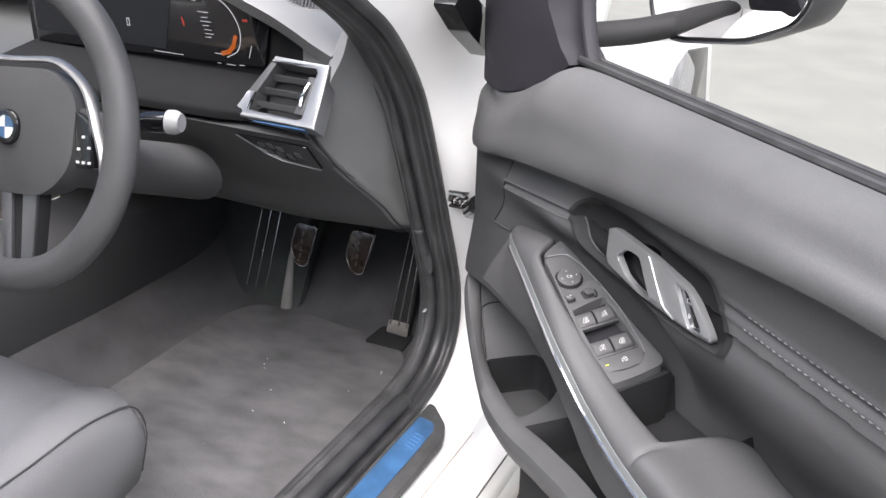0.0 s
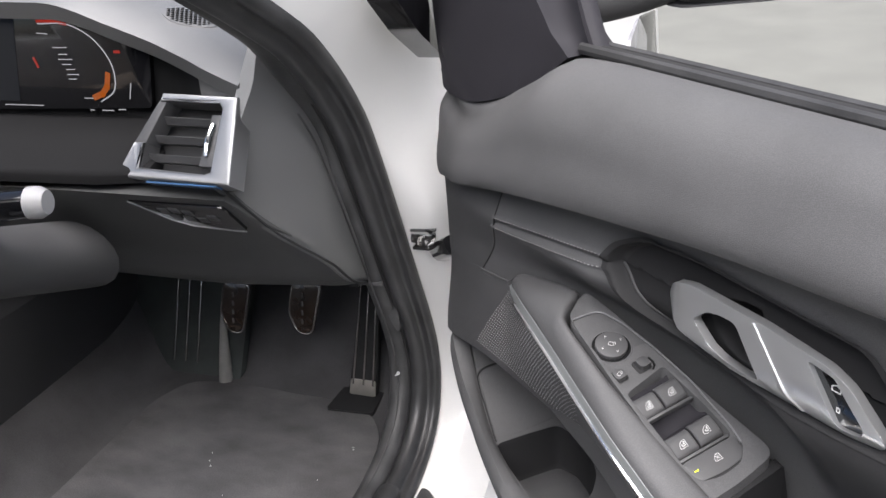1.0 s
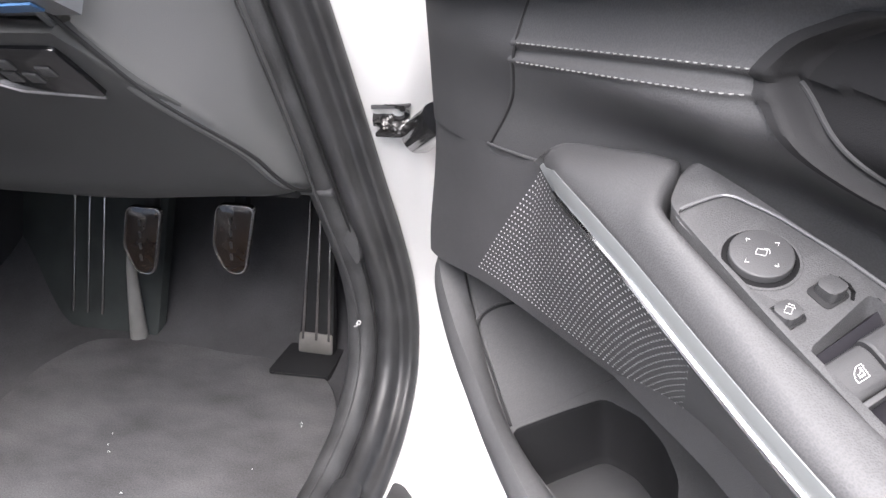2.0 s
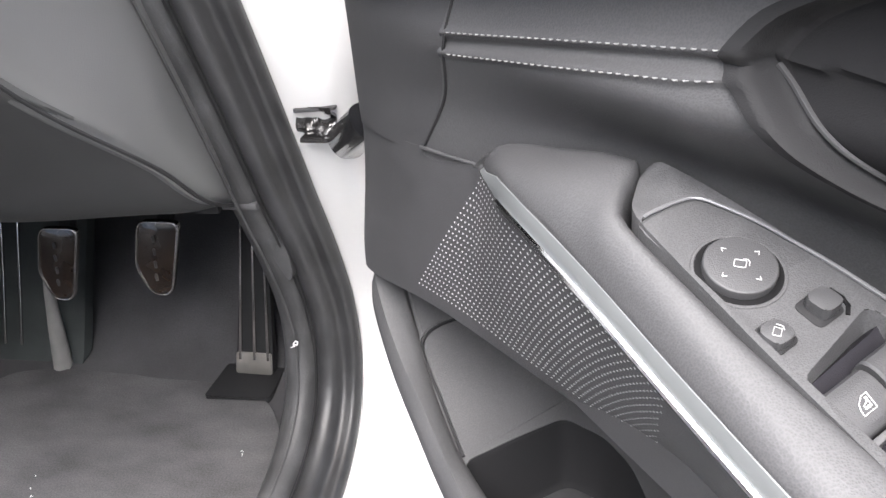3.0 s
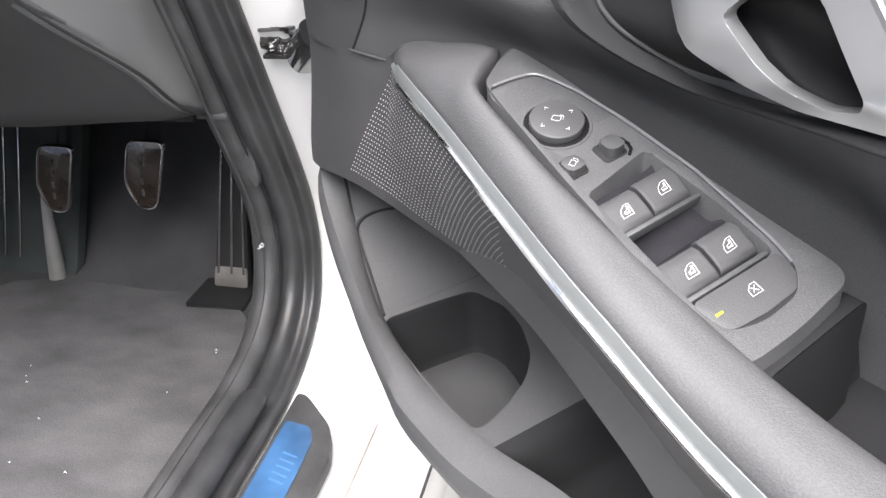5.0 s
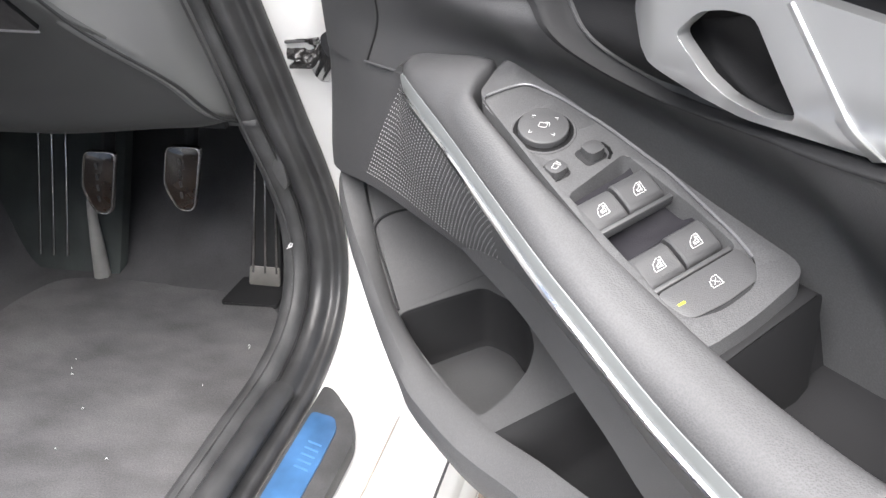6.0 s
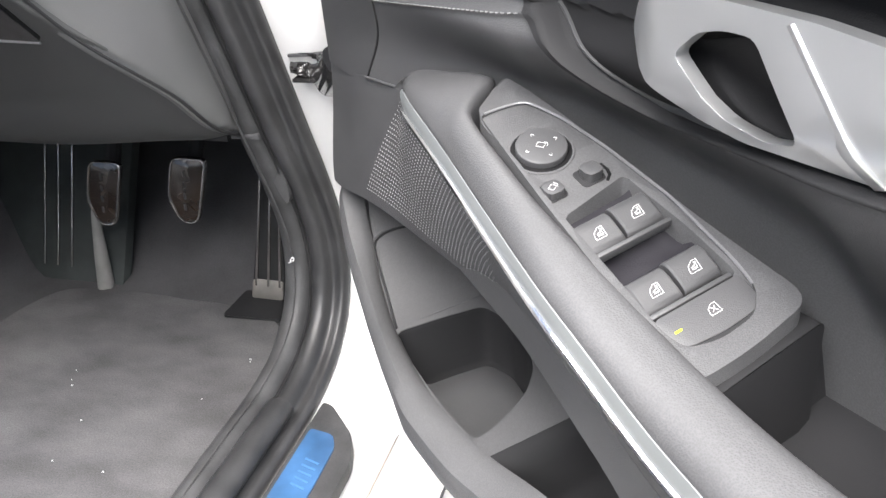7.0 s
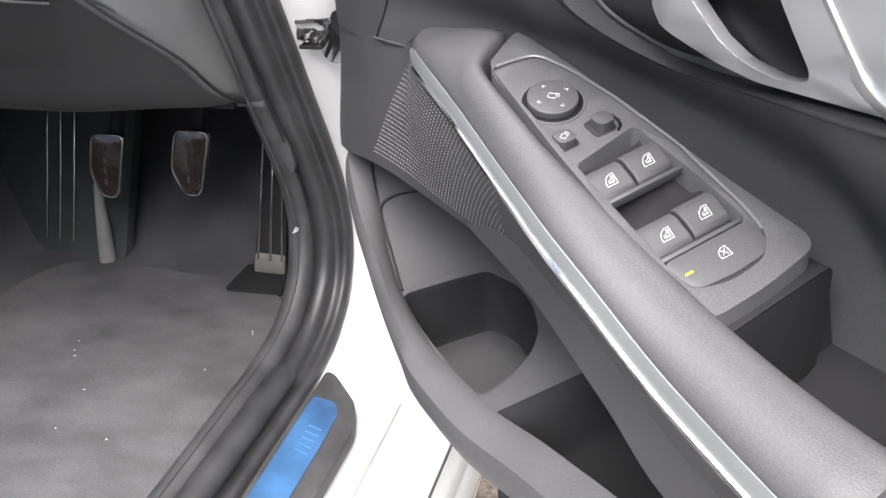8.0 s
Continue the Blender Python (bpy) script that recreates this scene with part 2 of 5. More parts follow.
def rounded(pts, r, n=5):
    """A polygon with its corners cut round."""
    out = []
    for i in range(len(pts)):
        p0, p, p1 = (Vector(pts[i - 1]), Vector(pts[i]), Vector(pts[(i + 1) % len(pts)]))
        a, b = (p0 - p), (p1 - p)
        q = min(r, a.length * 0.45, b.length * 0.45)
        a, b = p + a.normalized() * q, p + b.normalized() * q
        for k in range(n + 1):
            t = k / n
            out.append(tuple(a * (1 - t) ** 2 + p * 2 * t * (1 - t) + b * t * t))
    return out


# ---- the ground ----
bm = bmesh.new()
bmesh.ops.create_grid(bm, x_segments=8, y_segments=8, size=300)
single("ground", bm, GROUND, "pale concrete yard, worn and level", "ground", "structure")
bm = prism(spline([(-2.6, -2.5), (-0.3, -2.5), (-0.22, 0.0), (-0.24, 1.5), (-0.3, 2.6), (-2.6, 2.6)], 40), lambda p: (p[0], p[1], 0.001), lambda p: (p[0], p[1], 0.006))
single("gravel_strip", bm, GRAVEL, "brown fine gravel beneath the white car", "gravel", "structure")


# ---- the open door: u runs back from its front edge, d towards the cabin, z up ----
HINGE, SWING = Vector((-0.4295, 1.1275, 0)), radians(-42.2)
UU = Vector((math.cos(SWING), math.sin(SWING), 0))
DD = Vector((UU.y, -UU.x, 0))


def D(u, d, z):
    return HINGE + UU * u + DD * d + Vector((0, 0, z))


door = thing("car_door", D(0.4, -0.1, 0.3), "open white car door with dark grey trim on its inner side", "car door")
REAR = 1.03


def wrap(u):
    """How far the trim turns away round the door's front edge."""
    t = min(max((-0.010 - u) / 0.0155, 0), 0.999)
    return -0.0155 * (1 - math.sqrt(1 - t * t)) - 0.008 * smooth((0.05 - u) / 0.07)


crease = along((-0.01, 0.893), (0.06, 0.906), (0.13, 0.921), (0.22, 0.936), (0.3, 0.948), (0.4, 0.961), (0.5, 0.968), (0.65, 0.982), (1.03, 0.99))
top_z = along((-0.01, 1.008), (0.01, 0.995), (0.04, 0.987), (0.085, 0.997), (0.13, 1.018), (0.18, 1.042), (0.25, 1.046), (1.03, 1.05))
top_d = along((-0.01, -0.02), (0.04, -0.032), (0.18, -0.05), (1.03, -0.05))
us = [-0.0255 + 0.002 * i for i in range(20)] + [0.015 + i * (REAR - 0.015) / 110 for i in range(111)]
rows = []
for u in us:
    zt, zc, dt, w = top_z(u), crease(u), top_d(u), wrap(u) - 0.008 * smooth((0.06 - u) / 0.08)
    sec = spline([(dt, zt), (dt + 0.018, zt - 0.004), (-0.012, zt - 0.018), (0.001, zt - 0.04), (0.006, (zt + zc) / 2 - 0.01), (0.011, zc + 0.013), (0.010, zc + 0.004), (-0.004, zc)], 22)
    loop = [D(u, q[0] + w, q[1]) for q in sec] + [D(u, -0.075 + w, zc), D(u, -0.075 + w, zt - 0.004)]
    rows.append(loop)
part("upper_panel", loft(rows, closed=True), SOFT, door, "soft dark grey upper door panel")

# leather-covered middle with the bowl of the handle
BOWL = rounded([(0.261, 0.900), (0.275, 0.885), (0.291, 0.871), (0.307, 0.8605), (0.331, 0.854), (0.372, 0.8585), (0.422, 0.864), (0.48, 0.869), (0.53, 0.876), (0.532, 0.9), (0.49, 0.93), (0.36, 0.934), (0.30, 0.93), (0.272, 0.916)], 0.008, 3)
PIT = [(0.3655, 0.8985), (0.378, 0.9095), (0.391, 0.9125), (0.404, 0.9125), (0.4255, 0.8825), (0.4225, 0.8765), (0.408, 0.8725), (0.393, 0.876)]
seam = along((0.80, 0.052), (0.812, 0.06), (0.835, 0.077), (0.855, 0.09), (0.885, 0.10), (0.92, 0.104))
low_z = along((0.0, 0.805), (0.12, 0.80), (0.2, 0.80), (0.3, 0.785), (0.38, 0.765), (0.41, 0.68), (0.44, 0.655), (1.03, 0.655))
low_d = along((0.0, -0.010), (0.06, -0.011), (0.13, -0.018), (0.2, -0.029), (0.3, -0.049), (0.4, -0.062), (0.45, -0.068), (0.52, -0.074), (0.6, -0.074), (1.03, -0.06))
knee_z = along((0.0, 0.82), (0.2, 0.842), (0.3, 0.826), (0.4, 0.80), (0.46, 0.745), (1.03, 0.74))
stitch_mid = along((0.09, 0.878), (0.17, 0.888), (0.265, 0.8995))


def middle_d(u, z, pit=True, pleat=True):
    t = smooth((0.885 - z) / (0.885 - knee_z(u)))
    d = -0.003 + (low_d(u) + 0.003) * t - 0.015 * smooth((z - 0.872) / 0.06) * smooth((u - 0.05) / 0.05)
    if z < 0.90:
        d -= 0.005 * smooth((u - 0.24) / 0.03) * smooth((0.91 - z) / 0.02)
    if pleat and u < 0.268:
        e = (z - stitch_mid(u)) / 0.0032
        d += 0.0016 * math.exp(-((abs(e) - 1.5) / 0.7) ** 2) - 0.0022 * math.exp(-e * e)
    elif pleat and u > 0.505:
        e = (z - 0.9165) / 0.0032
        d += (0.0016 * math.exp(-((abs(e) - 1.5) / 0.7) ** 2) - 0.0022 * math.exp(-e * e)) * smooth((u - 0.505) / 0.02)
    if 0.25 < u < 0.55 and z > 0.84:
        d -= 0.0135 * smooth((inside(BOWL, u, z) + 0.001) / 0.006)
        d -= 0.032 * smooth((inside(PIT, u, z) + 0.004) / 0.007) if pit else 0.030 * smooth((inside(PIT, u, z) + 0.004) / 0.012)
    return d + wrap(u)


u_stops = [0.06 + 0.18 * k / 60 for k in range(60)] + [0.24 + 0.13 * k / 130 for k in range(130)] + [0.37 + 0.19 * k / 95 for k in range(95)] + [0.56 + (REAR - 0.56) * k / 60 for k in range(61)]
NZ, NU = 190, len(u_stops) - 1
z_share = along((0.0, 0.0), (0.22, 0.44), (0.80, 0.80), (1.0, 1.0))
rows = []
for i in range(NU + 1):
    row = []
    for j in range(NZ + 1):
        t = z_share(j / NZ)
        f = (u_stops[i] - 0.06) / (REAR - 0.06)
        u = f * REAR
        z = low_z(u) + (crease(u) + 0.001 - low_z(u)) * t
        u0 = seam(max(z, 0.80))
        u = u0 + (REAR - u0) * f
        z = low_z(u) + (crease(u) + 0.001 - low_z(u)) * t
        row.append(D(u, middle_d(u, z), z))
    row.append(D(u, -0.12, crease(u)))
    row.append(D(u, -0.12, low_z(u)))
    rows.append(row)
middle = part("middle_panel", loft(rows, closed=True), LEATHER, door, "black leatherette middle panel with pleat", angle=50)

# plastic strip at the front edge, above the grille
rows = []
for j in range(41):
    t = j / 40
    row = []
    for i in range(17):
        f = (i / 16) ** 1.4
        z = 0.806 + t * 0.10
        u = -0.0255 + (seam(z) - 0.0012 + 0.0255) * f
        z = 0.806 + t * (crease(u) + 0.001 - 0.806)
        u = -0.0255 + (seam(z) - 0.0012 + 0.0255) * f
        d0, d1 = wrap(u) - 0.005, middle_d(seam(z), z, pleat=False) - 0.0003
        row.append(D(u, d0 + (d1 - d0) * smooth(f), z))
    row += [D(u, -0.02, z), D(u, -0.12, z), D(-0.0255, -0.12, z)]
    rows.append(row)
part("front_strip", loft(rows, closed=True), DIM, door)


# dark seam and the piping below it
part("seam_gap", tube([D(seam(z), middle_d(seam(z), z, pleat=False) + 0.0002, z) for z in [0.812 + 0.1 * k / 24 for k in range(25)]], 0.0009, 6), DARK, door)
part("piping", tube([D(0.058 + 0.058 * k / 12, low_d(0.058 + 0.058 * k / 12) + 0.0012, 0.8118 + 0.003 * k / 12) for k in range(13)], 0.0010, 8), LIGHTER, door)


# stitching on both pleats
def stitches(lines):
    bm = bmesh.new()
    for line in lines:
        for a, b in zip(line[::2], line[1::2]):
            a, b = Vector(a), Vector(b)
            tube([a, a.lerp(b, 0.5) + DD * 0.0006, b], [0.0003, 0.00046, 0.0003], 5, bm=bm)
    return bm


lines = []
for off in (0.0052, -0.0052):
    lines.append([D(0.103 + 0.0022 * k, middle_d(0.103 + 0.0022 * k, stitch_mid(0.103 + 0.0022 * k) + off) + 0.0003, stitch_mid(0.103 + 0.0022 * k) + off) for k in range(70)])
    lines.append([D(0.548 + 0.0035 * k, middle_d(0.548 + 0.0035 * k, 0.9165 + off) + 0.0005, 0.9165 + off) for k in range(100)])
part("stitching", stitches(lines), THREAD, middle, "pale grey double stitching", kind="stuff")

# black liner of the handle bowl
def resample(pts, n):
    pts = [Vector(p) for p in pts]
    pts.append(pts[0])
    leng = [0.0]
    for p, q in zip(pts, pts[1:]):
        leng.append(leng[-1] + (q - p).length)
    return [(float(np.interp(leng[-1] * k / n, leng, [p.x for p in pts])), float(np.interp(leng[-1] * k / n, leng, [p.y for p in pts]))) for k in range(n)]


edge = resample(BOWL, 220)
rows = []
for k in range(46):
    s = 1.06 - 1.02 * (k / 45) ** 1.1
    ring = [(0.395 + (p[0] - 0.395) * s, 0.893 + (p[1] - 0.893) * s) for p in edge]
    rows.append([D(p[0], middle_d(*p, False) + 0.0022, p[1]) for p in ring])
# Outer rings coloured darker, for the shade of a steeper bowl wall
part("bowl_shade_band", loft(rows[:8], closed=True, caps=False), DARK, middle, "dark band that gives the handle bowl's wall its shade", angle=60)
part("handle_bowl", loft(rows[7:], closed=True, caps=False), SHADED_LINER, middle, "black recessed bowl round the handle", angle=60)

# light strip along the bowl's lower edge
strip = spline([(0.269, 0.8985), (0.2865, 0.8835), (0.303, 0.871), (0.326, 0.8605), (0.346, 0.8598), (0.386, 0.8635)], 40)
rows = []
for k, q in enumerate(strip):
    a = Vector(strip[min(k + 1, 40)]) - Vector(strip[max(k - 1, 0)])
    n = Vector((-a[1], a[0])).normalized()
    w = 0.0009 + 0.0022 * smooth((k - 18) / 10) * smooth((40 - k) / 8)
    base = middle_d(q[0], q[1], False) + 0.0026
    rows.append([D(q[0] + n[0] * w * s, base + h, q[1] + n[1] * w * s) for s, h in ((-1, -0.003), (-1, 0.0004), (-0.6, 0.0012), (0.6, 0.0012), (1, 0.0004), (1, -0.003))])
part("light_strip", loft(rows, closed=True), LIGHTER, middle, "satin grey strip inside the handle bowl")

# speaker grille and the side of the armrest below the bright strip
chrome_d = along((-0.03, -0.005), (0.0, -0.0068), (0.06, -0.0116), (0.09, -0.0132), (0.107, -0.0118), (0.125, -0.004), (0.156, 0.009), (0.217, 0.021), (0.28, 0.031), (0.353, 0.042), (0.426, 0.046), (0.52, 0.05), (1.03, 0.052))
chrome_z = along((-0.005, 0.808), (0.06, 0.811), (0.10, 0.814), (0.125, 0.816), (0.156, 0.815), (0.217, 0.806), (0.28, 0.790), (0.353, 0.773), (0.426, 0.750), (0.52, 0.735), (0.65, 0.728), (1.03, 0.726))
under_d = along((-0.03, -0.004), (0.0, -0.003), (0.05, -0.003), (0.10, -0.002), (0.20, 0.0), (0.26, 0.0), (0.32, 0.004), (0.40, 0.006), (0.5, 0.008), (1.03, 0.008))
under_z = along((-0.005, 0.703), (0.05, 0.712), (0.10, 0.716), (0.20, 0.719), (0.26, 0.72), (0.32, 0.712), (0.36, 0.70), (0.40, 0.68), (0.45, 0.67), (1.03, 0.67))


def grille_place(u, t, out=0.0):
    d = chrome_d(u) + (under_d(u) - chrome_d(u)) * t + 0.004 * math.sin(math.pi * t) * smooth((u - 0.03) / 0.08)
    z = chrome_z(u) + (under_z(u) - chrome_z(u)) * t
    return D(u, d + wrap(u) * (1 - 0.85 * smooth(t)) + out, z + out * 0.3)


rows = []
for u in us[:20] + [0.015 + i * (REAR - 0.015) / 120 for i in range(121)]:
    row = [grille_place(u, k / 16) for k in range(17)]
    w = wrap(u)
    tail = ((-0.13 + w, 0.004), (-0.13 + w, 0.006), (-0.13 + w, 0.02)) if u < 0.11 else ((-0.11, -0.003), (-0.11, 0.001), (chrome_d(u) - 0.016, 0.001))
    row += [D(u, under_d(u) - 0.004 + 0.15 * w, under_z(u) - 0.003)] + [D(u, q, under_z(u) + h) for q, h in tail]
    row.append(D(u, -0.13 + w if u < 0.11 else chrome_d(u) - 0.014, chrome_z(u)))
    rows.append(row)
side = part("armrest_side", loft(rows, closed=True), DIM, door, "dark armrest side with speaker grille")
bm = bmesh.new()
for i in range(70):
    for j in range(28):
        s, q = i * 0.0043, j * 0.0034
        u = 0.118 - q * 0.80 + s * 0.93
        t = q / 0.095
        if not 0.03 < t < 0.93 or u > 0.275 - 0.03 * t or u < 0.03:
            continue
        size = 1 - 0.85 * smooth((u - 0.165 - 0.03 * (1 - t)) / 0.115)
        if size < 0.22:
            continue
        p = grille_place(u, t, 0.0003)
        e1 = (grille_place(u + 0.0014, t, 0.0003) - p) * (0.45 + 0.55 * size)
        e2 = (grille_place(u - 0.00056, t + 0.0105, 0.0003) - p) * (0.7 + 0.3 * size)
        vs = [bm.verts.new(p + q_) for q_ in (-e1 * 0.5 - e2 * 0.5, e1 * 0.5 - e2 * 0.5, e1 * 0.5 + e2 * 0.5, -e1 * 0.5 + e2 * 0.5)]
        bm.faces.new(vs)
part("grille_mesh", bm, DOTS, side, "fine perforated speaker grille", kind="stuff")

# thin chrome line and satin strip along the armrest
path = [D(u, chrome_d(u) + 0.0015, chrome_z(u) + 0.001) for u in [0.150 + 0.0088 * k for k in range(101)]]
part("chrome_line", tube(path, 0.0019, 8), CHROME, side, "thin polished chrome line")
rows = []
for k in range(90):
    u = 0.113 + (REAR - 0.113) * k / 89
    g = 0.2 + 0.8 * smooth((u - 0.12) / 0.03)
    rows.append([D(u, chrome_d(u) + a, chrome_z(u) + b * g) for a, b in ((-0.012, 0.0), (0.0, -0.0006), (0.0012, 0.0015), (0.0008, 0.007), (-0.0005, 0.0115), (-0.012, 0.0115))])
part("armrest_trim", loft(rows, closed=True), BRUSHED, door, "satin aluminium armrest trim")

# armrest pad
pad_d = along((0.116, -0.0065), (0.12, -0.0125), (0.13, -0.018), (0.16, -0.021), (0.207, -0.0225), (0.2085, -0.022), (0.214, -0.014), (0.220, -0.002), (0.227, 0.006), (0.24, 0.009), (0.26, 0.011), (0.30, 0.0135), (0.34, 0.0138), (0.41, 0.0138), (0.457, 0.0135), (0.497, 0.012), (0.51, -0.05), (0.53, -0.066), (0.6, -0.055), (1.03, -0.045))
pad_z = along((0.116, 0.819), (0.12, 0.826), (0.13, 0.832), (0.16, 0.838), (0.207, 0.8455), (0.226, 0.8375), (0.26, 0.8265), (0.30, 0.813), (0.35, 0.7975), (0.38, 0.7885), (0.41, 0.7805), (0.457, 0.772), (0.5, 0.768), (0.6, 0.765), (1.03, 0.76))
rows = []
for u in [0.116, 0.118, 0.121, 0.125] + [0.13 + 0.00395 * i for i in range(20)] + [0.2065, 0.208, 0.2105, 0.214, 0.218, 0.222, 0.226, 0.232] + [0.24 + 0.0095 * i for i in range(27)] + [0.497, 0.50, 0.503, 0.506, 0.51, 0.515, 0.52, 0.53] + [0.54 + 0.035 * i for i in range(15)]:
    di, zi = chrome_d(u) - 0.0012, chrome_z(u) + 0.0108 * (0.2 + 0.8 * smooth((u - 0.12) / 0.03))
    do, zo = pad_d(u), pad_z(u)
    h = zo - zi
    wide = di - do
    k = smooth((wide - 0.05) / 0.04)
    mid = [(0.06 * wide * (1 - k), 0.36 - 0.06 * k), (wide * (0.27 - 0.25 * k), 0.74 - 0.04 * k), (wide * (0.62 - 0.17 * k), 0.98)]
    sec = spline([(di - 0.004, zi - 0.004), (di, zi)] + [(di - a, zi + b * h) for a, b in mid] + [(do + 0.0035, zo + 0.0006), (do + 0.0006, zo - 0.0006), (do - 0.001, zo - 0.006)], 24)
    rows.append([D(u, q[0], q[1]) for q in sec] + [D(u, do - 0.003, zo - (0.05 if u < 0.38 else 0.068)), D(u, di - 0.012, zo - 0.055)])
pad = part("armrest_pad", loft(rows, closed=True), LEATHER, door, "dark grey padded armrest and pull grip", angle=45)


# switch panel: its own slanted plane
def plate_z(u, d):
    return 0.825 - 0.318 * (u - 0.271) - 0.18 * (d + 0.008)


def on_plate(u, d, lift=0.0):
    """A pose on the switch panel: x back along it, y towards the cabin."""
    x = (D(1, 0, -0.318) - HINGE).normalized()
    y = (D(0, 1, -0.18) - HINGE).normalized()
    n = x.cross(y).normalized()
    if n.z < 0:
        n = -n
    y = n.cross(x)
    m = Matrix((x, y, n)).transposed().to_4x4()
    m.translation = D(u, d, plate_z(u, d)) + n * lift
    return m


outline = rounded([(0.2095, -0.0225), (0.2275, 0.0035), (0.26, 0.0075), (0.30, 0.012), (0.35, 0.016), (0.412, 0.020), (0.413, -0.012), (0.4095, -0.050), (0.36, -0.043), (0.30, -0.0365), (0.25, -0.031), (0.228, -0.0275)], 0.011, 5)
TRAY = rounded([(0.2325, 0.0045), (0.2345, -0.010), (0.238, -0.0225), (0.2595, -0.0305), (0.2896, -0.036), (0.3322, -0.040), (0.3783, -0.0378), (0.393, -0.0348), (0.4022, -0.0245), (0.4028, -0.004), (0.398, 0.0105), (0.388, 0.0135), (0.36, 0.0120), (0.31, 0.0095), (0.27, 0.0065), (0.25, 0.0055)], 0.006, 4)
WELL = rounded([(0.3120, 0.0090), (0.35, 0.0112), (0.3815, 0.0125), (0.3815, -0.0352), (0.35, -0.0352), (0.3075, -0.0320), (0.3100, -0.01)], 0.005, 4)
seam_u = along((-0.0275, 0.2065), (-0.0225, 0.2095), (-0.017, 0.214), (-0.0015, 0.2196), (0.0072, 0.227), (0.0101, 0.2302))


def border_z(p):
    """The raised border of the panel dips towards its nose and rounds off at its far edge."""
    return plate_z(*p) + 0.0020 - 0.0065 * (1 - smooth((p[0] - seam_u(p[1])) / 0.013)) ** 2


bm = prism(outline, lambda p: D(p[0], p[1], plate_z(*p) - 0.03 - 0.082 * smooth((p[0] - 0.33) / 0.06)), lambda p: D(p[0], p[1], border_z(p)), holes=[TRAY], bevel=0.0032, segments=4)
panel = part("switch_panel", bm, SOFT, door, "dark switch panel on the armrest")
tray_out = [(0.317 + (p[0] - 0.317) * 1.012, -0.013 + (p[1] + 0.013) * 1.03) for p in TRAY]
part("switch_tray", prism(tray_out, lambda p: D(p[0], p[1], plate_z(*p) - 0.012), lambda p: D(p[0], p[1], plate_z(*p)), holes=[WELL], bevel=0.0007, segments=2), SOFT, panel)
# Thin pale strip added as the highlight along the tray's bevel
edge_pts = [p for p in TRAY if p[1] < 0.003 and p[0] < 0.392]
part("tray_highlight", tube([D(p[0], p[1], border_z(p) - 0.0006) for p in edge_pts], 0.0008, 6), EDGE, panel, "pale strip for the highlight on the tray's edge")
# Wells under the switches; black colour stands for shade on the same plastic
rows = []
for k in range(13):
    u = 0.305 + 0.082 * k / 12
    w = abs((u - 0.3105) % 0.0385) / 0.0385
    deep = 0.0060 + 0.0105 * smooth(w / 0.28)
    rows.append([D(u, d, plate_z(u, d) - q) for d, q in ((0.0135, 0.002), (0.0115, deep * 0.8), (0.006, deep), (-0.012, deep), (-0.028, deep), (-0.0345, deep * 0.8), (-0.037, 0.002), (-0.037, 0.02), (0.0135, 0.02))])
part("switch_well", loft(rows, closed=True), SAIL, panel, angle=50)

# mirror knob with its ring, arrows and mirror sign
m = on_plate(0.271, -0.0085)
ring = [m @ Vector((0.0166 * math.cos(a), 0.0166 * math.sin(a), 0.0002)) for a in [2 * math.pi * k / 48 for k in range(48)]]
# Flat black disc paints the shade round the knob's foot
part("knob_gap_shade", disc(m, 0.0160, 0.0004, 48), PITCH, panel)
part("knob_ring", tube(ring, 0.0008, 8, flat=0.6, up=m.col[2][:3], ring=True), SOFT, panel)
knob = part("mirror_knob", disc(m, 0.0134, 0.0042, 48, 0.0008), LIGHTER, panel, "round mirror adjuster with four arrows")
mi = on_plate(0.271, -0.0085, 0.00425)
lines = []
for ax, ay in ((0.7, 0.7), (0.7, -0.7), (-0.7, 0.7), (-0.7, -0.7)):
    c, t = Vector((ax, ay)) * 0.0096, Vector((ax, ay)).normalized() * 0.0009
    n = Vector((-t.y, t.x))
    lines.append([tuple(c - t + n - t * 0.5), tuple(c), tuple(c - t - n - t * 0.5)])
part("printed_sign", ribbon(lines, 0.00021, mi @ pose(0, 0, 0, 0, 0, 45)), INK, knob)
q = rounded([(-0.0026, -0.0017), (0.0016, -0.0017), (0.0020, 0.0017), (-0.0022, 0.0017)], 0.0006, 2)
part("printed_sign", ribbon([q + [q[0]], [(0.0008, 0.0024), (0.0024, 0.0024), (0.0030, 0.0016), (0.0030, -0.0002)]], 0.00020, mi @ pose(0, 0, 0, 0, 0, 40)), INK, knob)


def cap(m, w, l, h, lean, r=0.0022):
    """A push button: a block with a rounded outline and a slanted top."""
    pts = rounded([(-l / 2, -w / 2), (l / 2, -w / 2), (l / 2, w / 2), (-l / 2, w / 2)], r, 4)
    return prism(pts, lambda p: m @ Vector((p[0], p[1], -0.006)), lambda p: m @ Vector((p[0], p[1], h - lean * p[0])), bevel=0.0008)


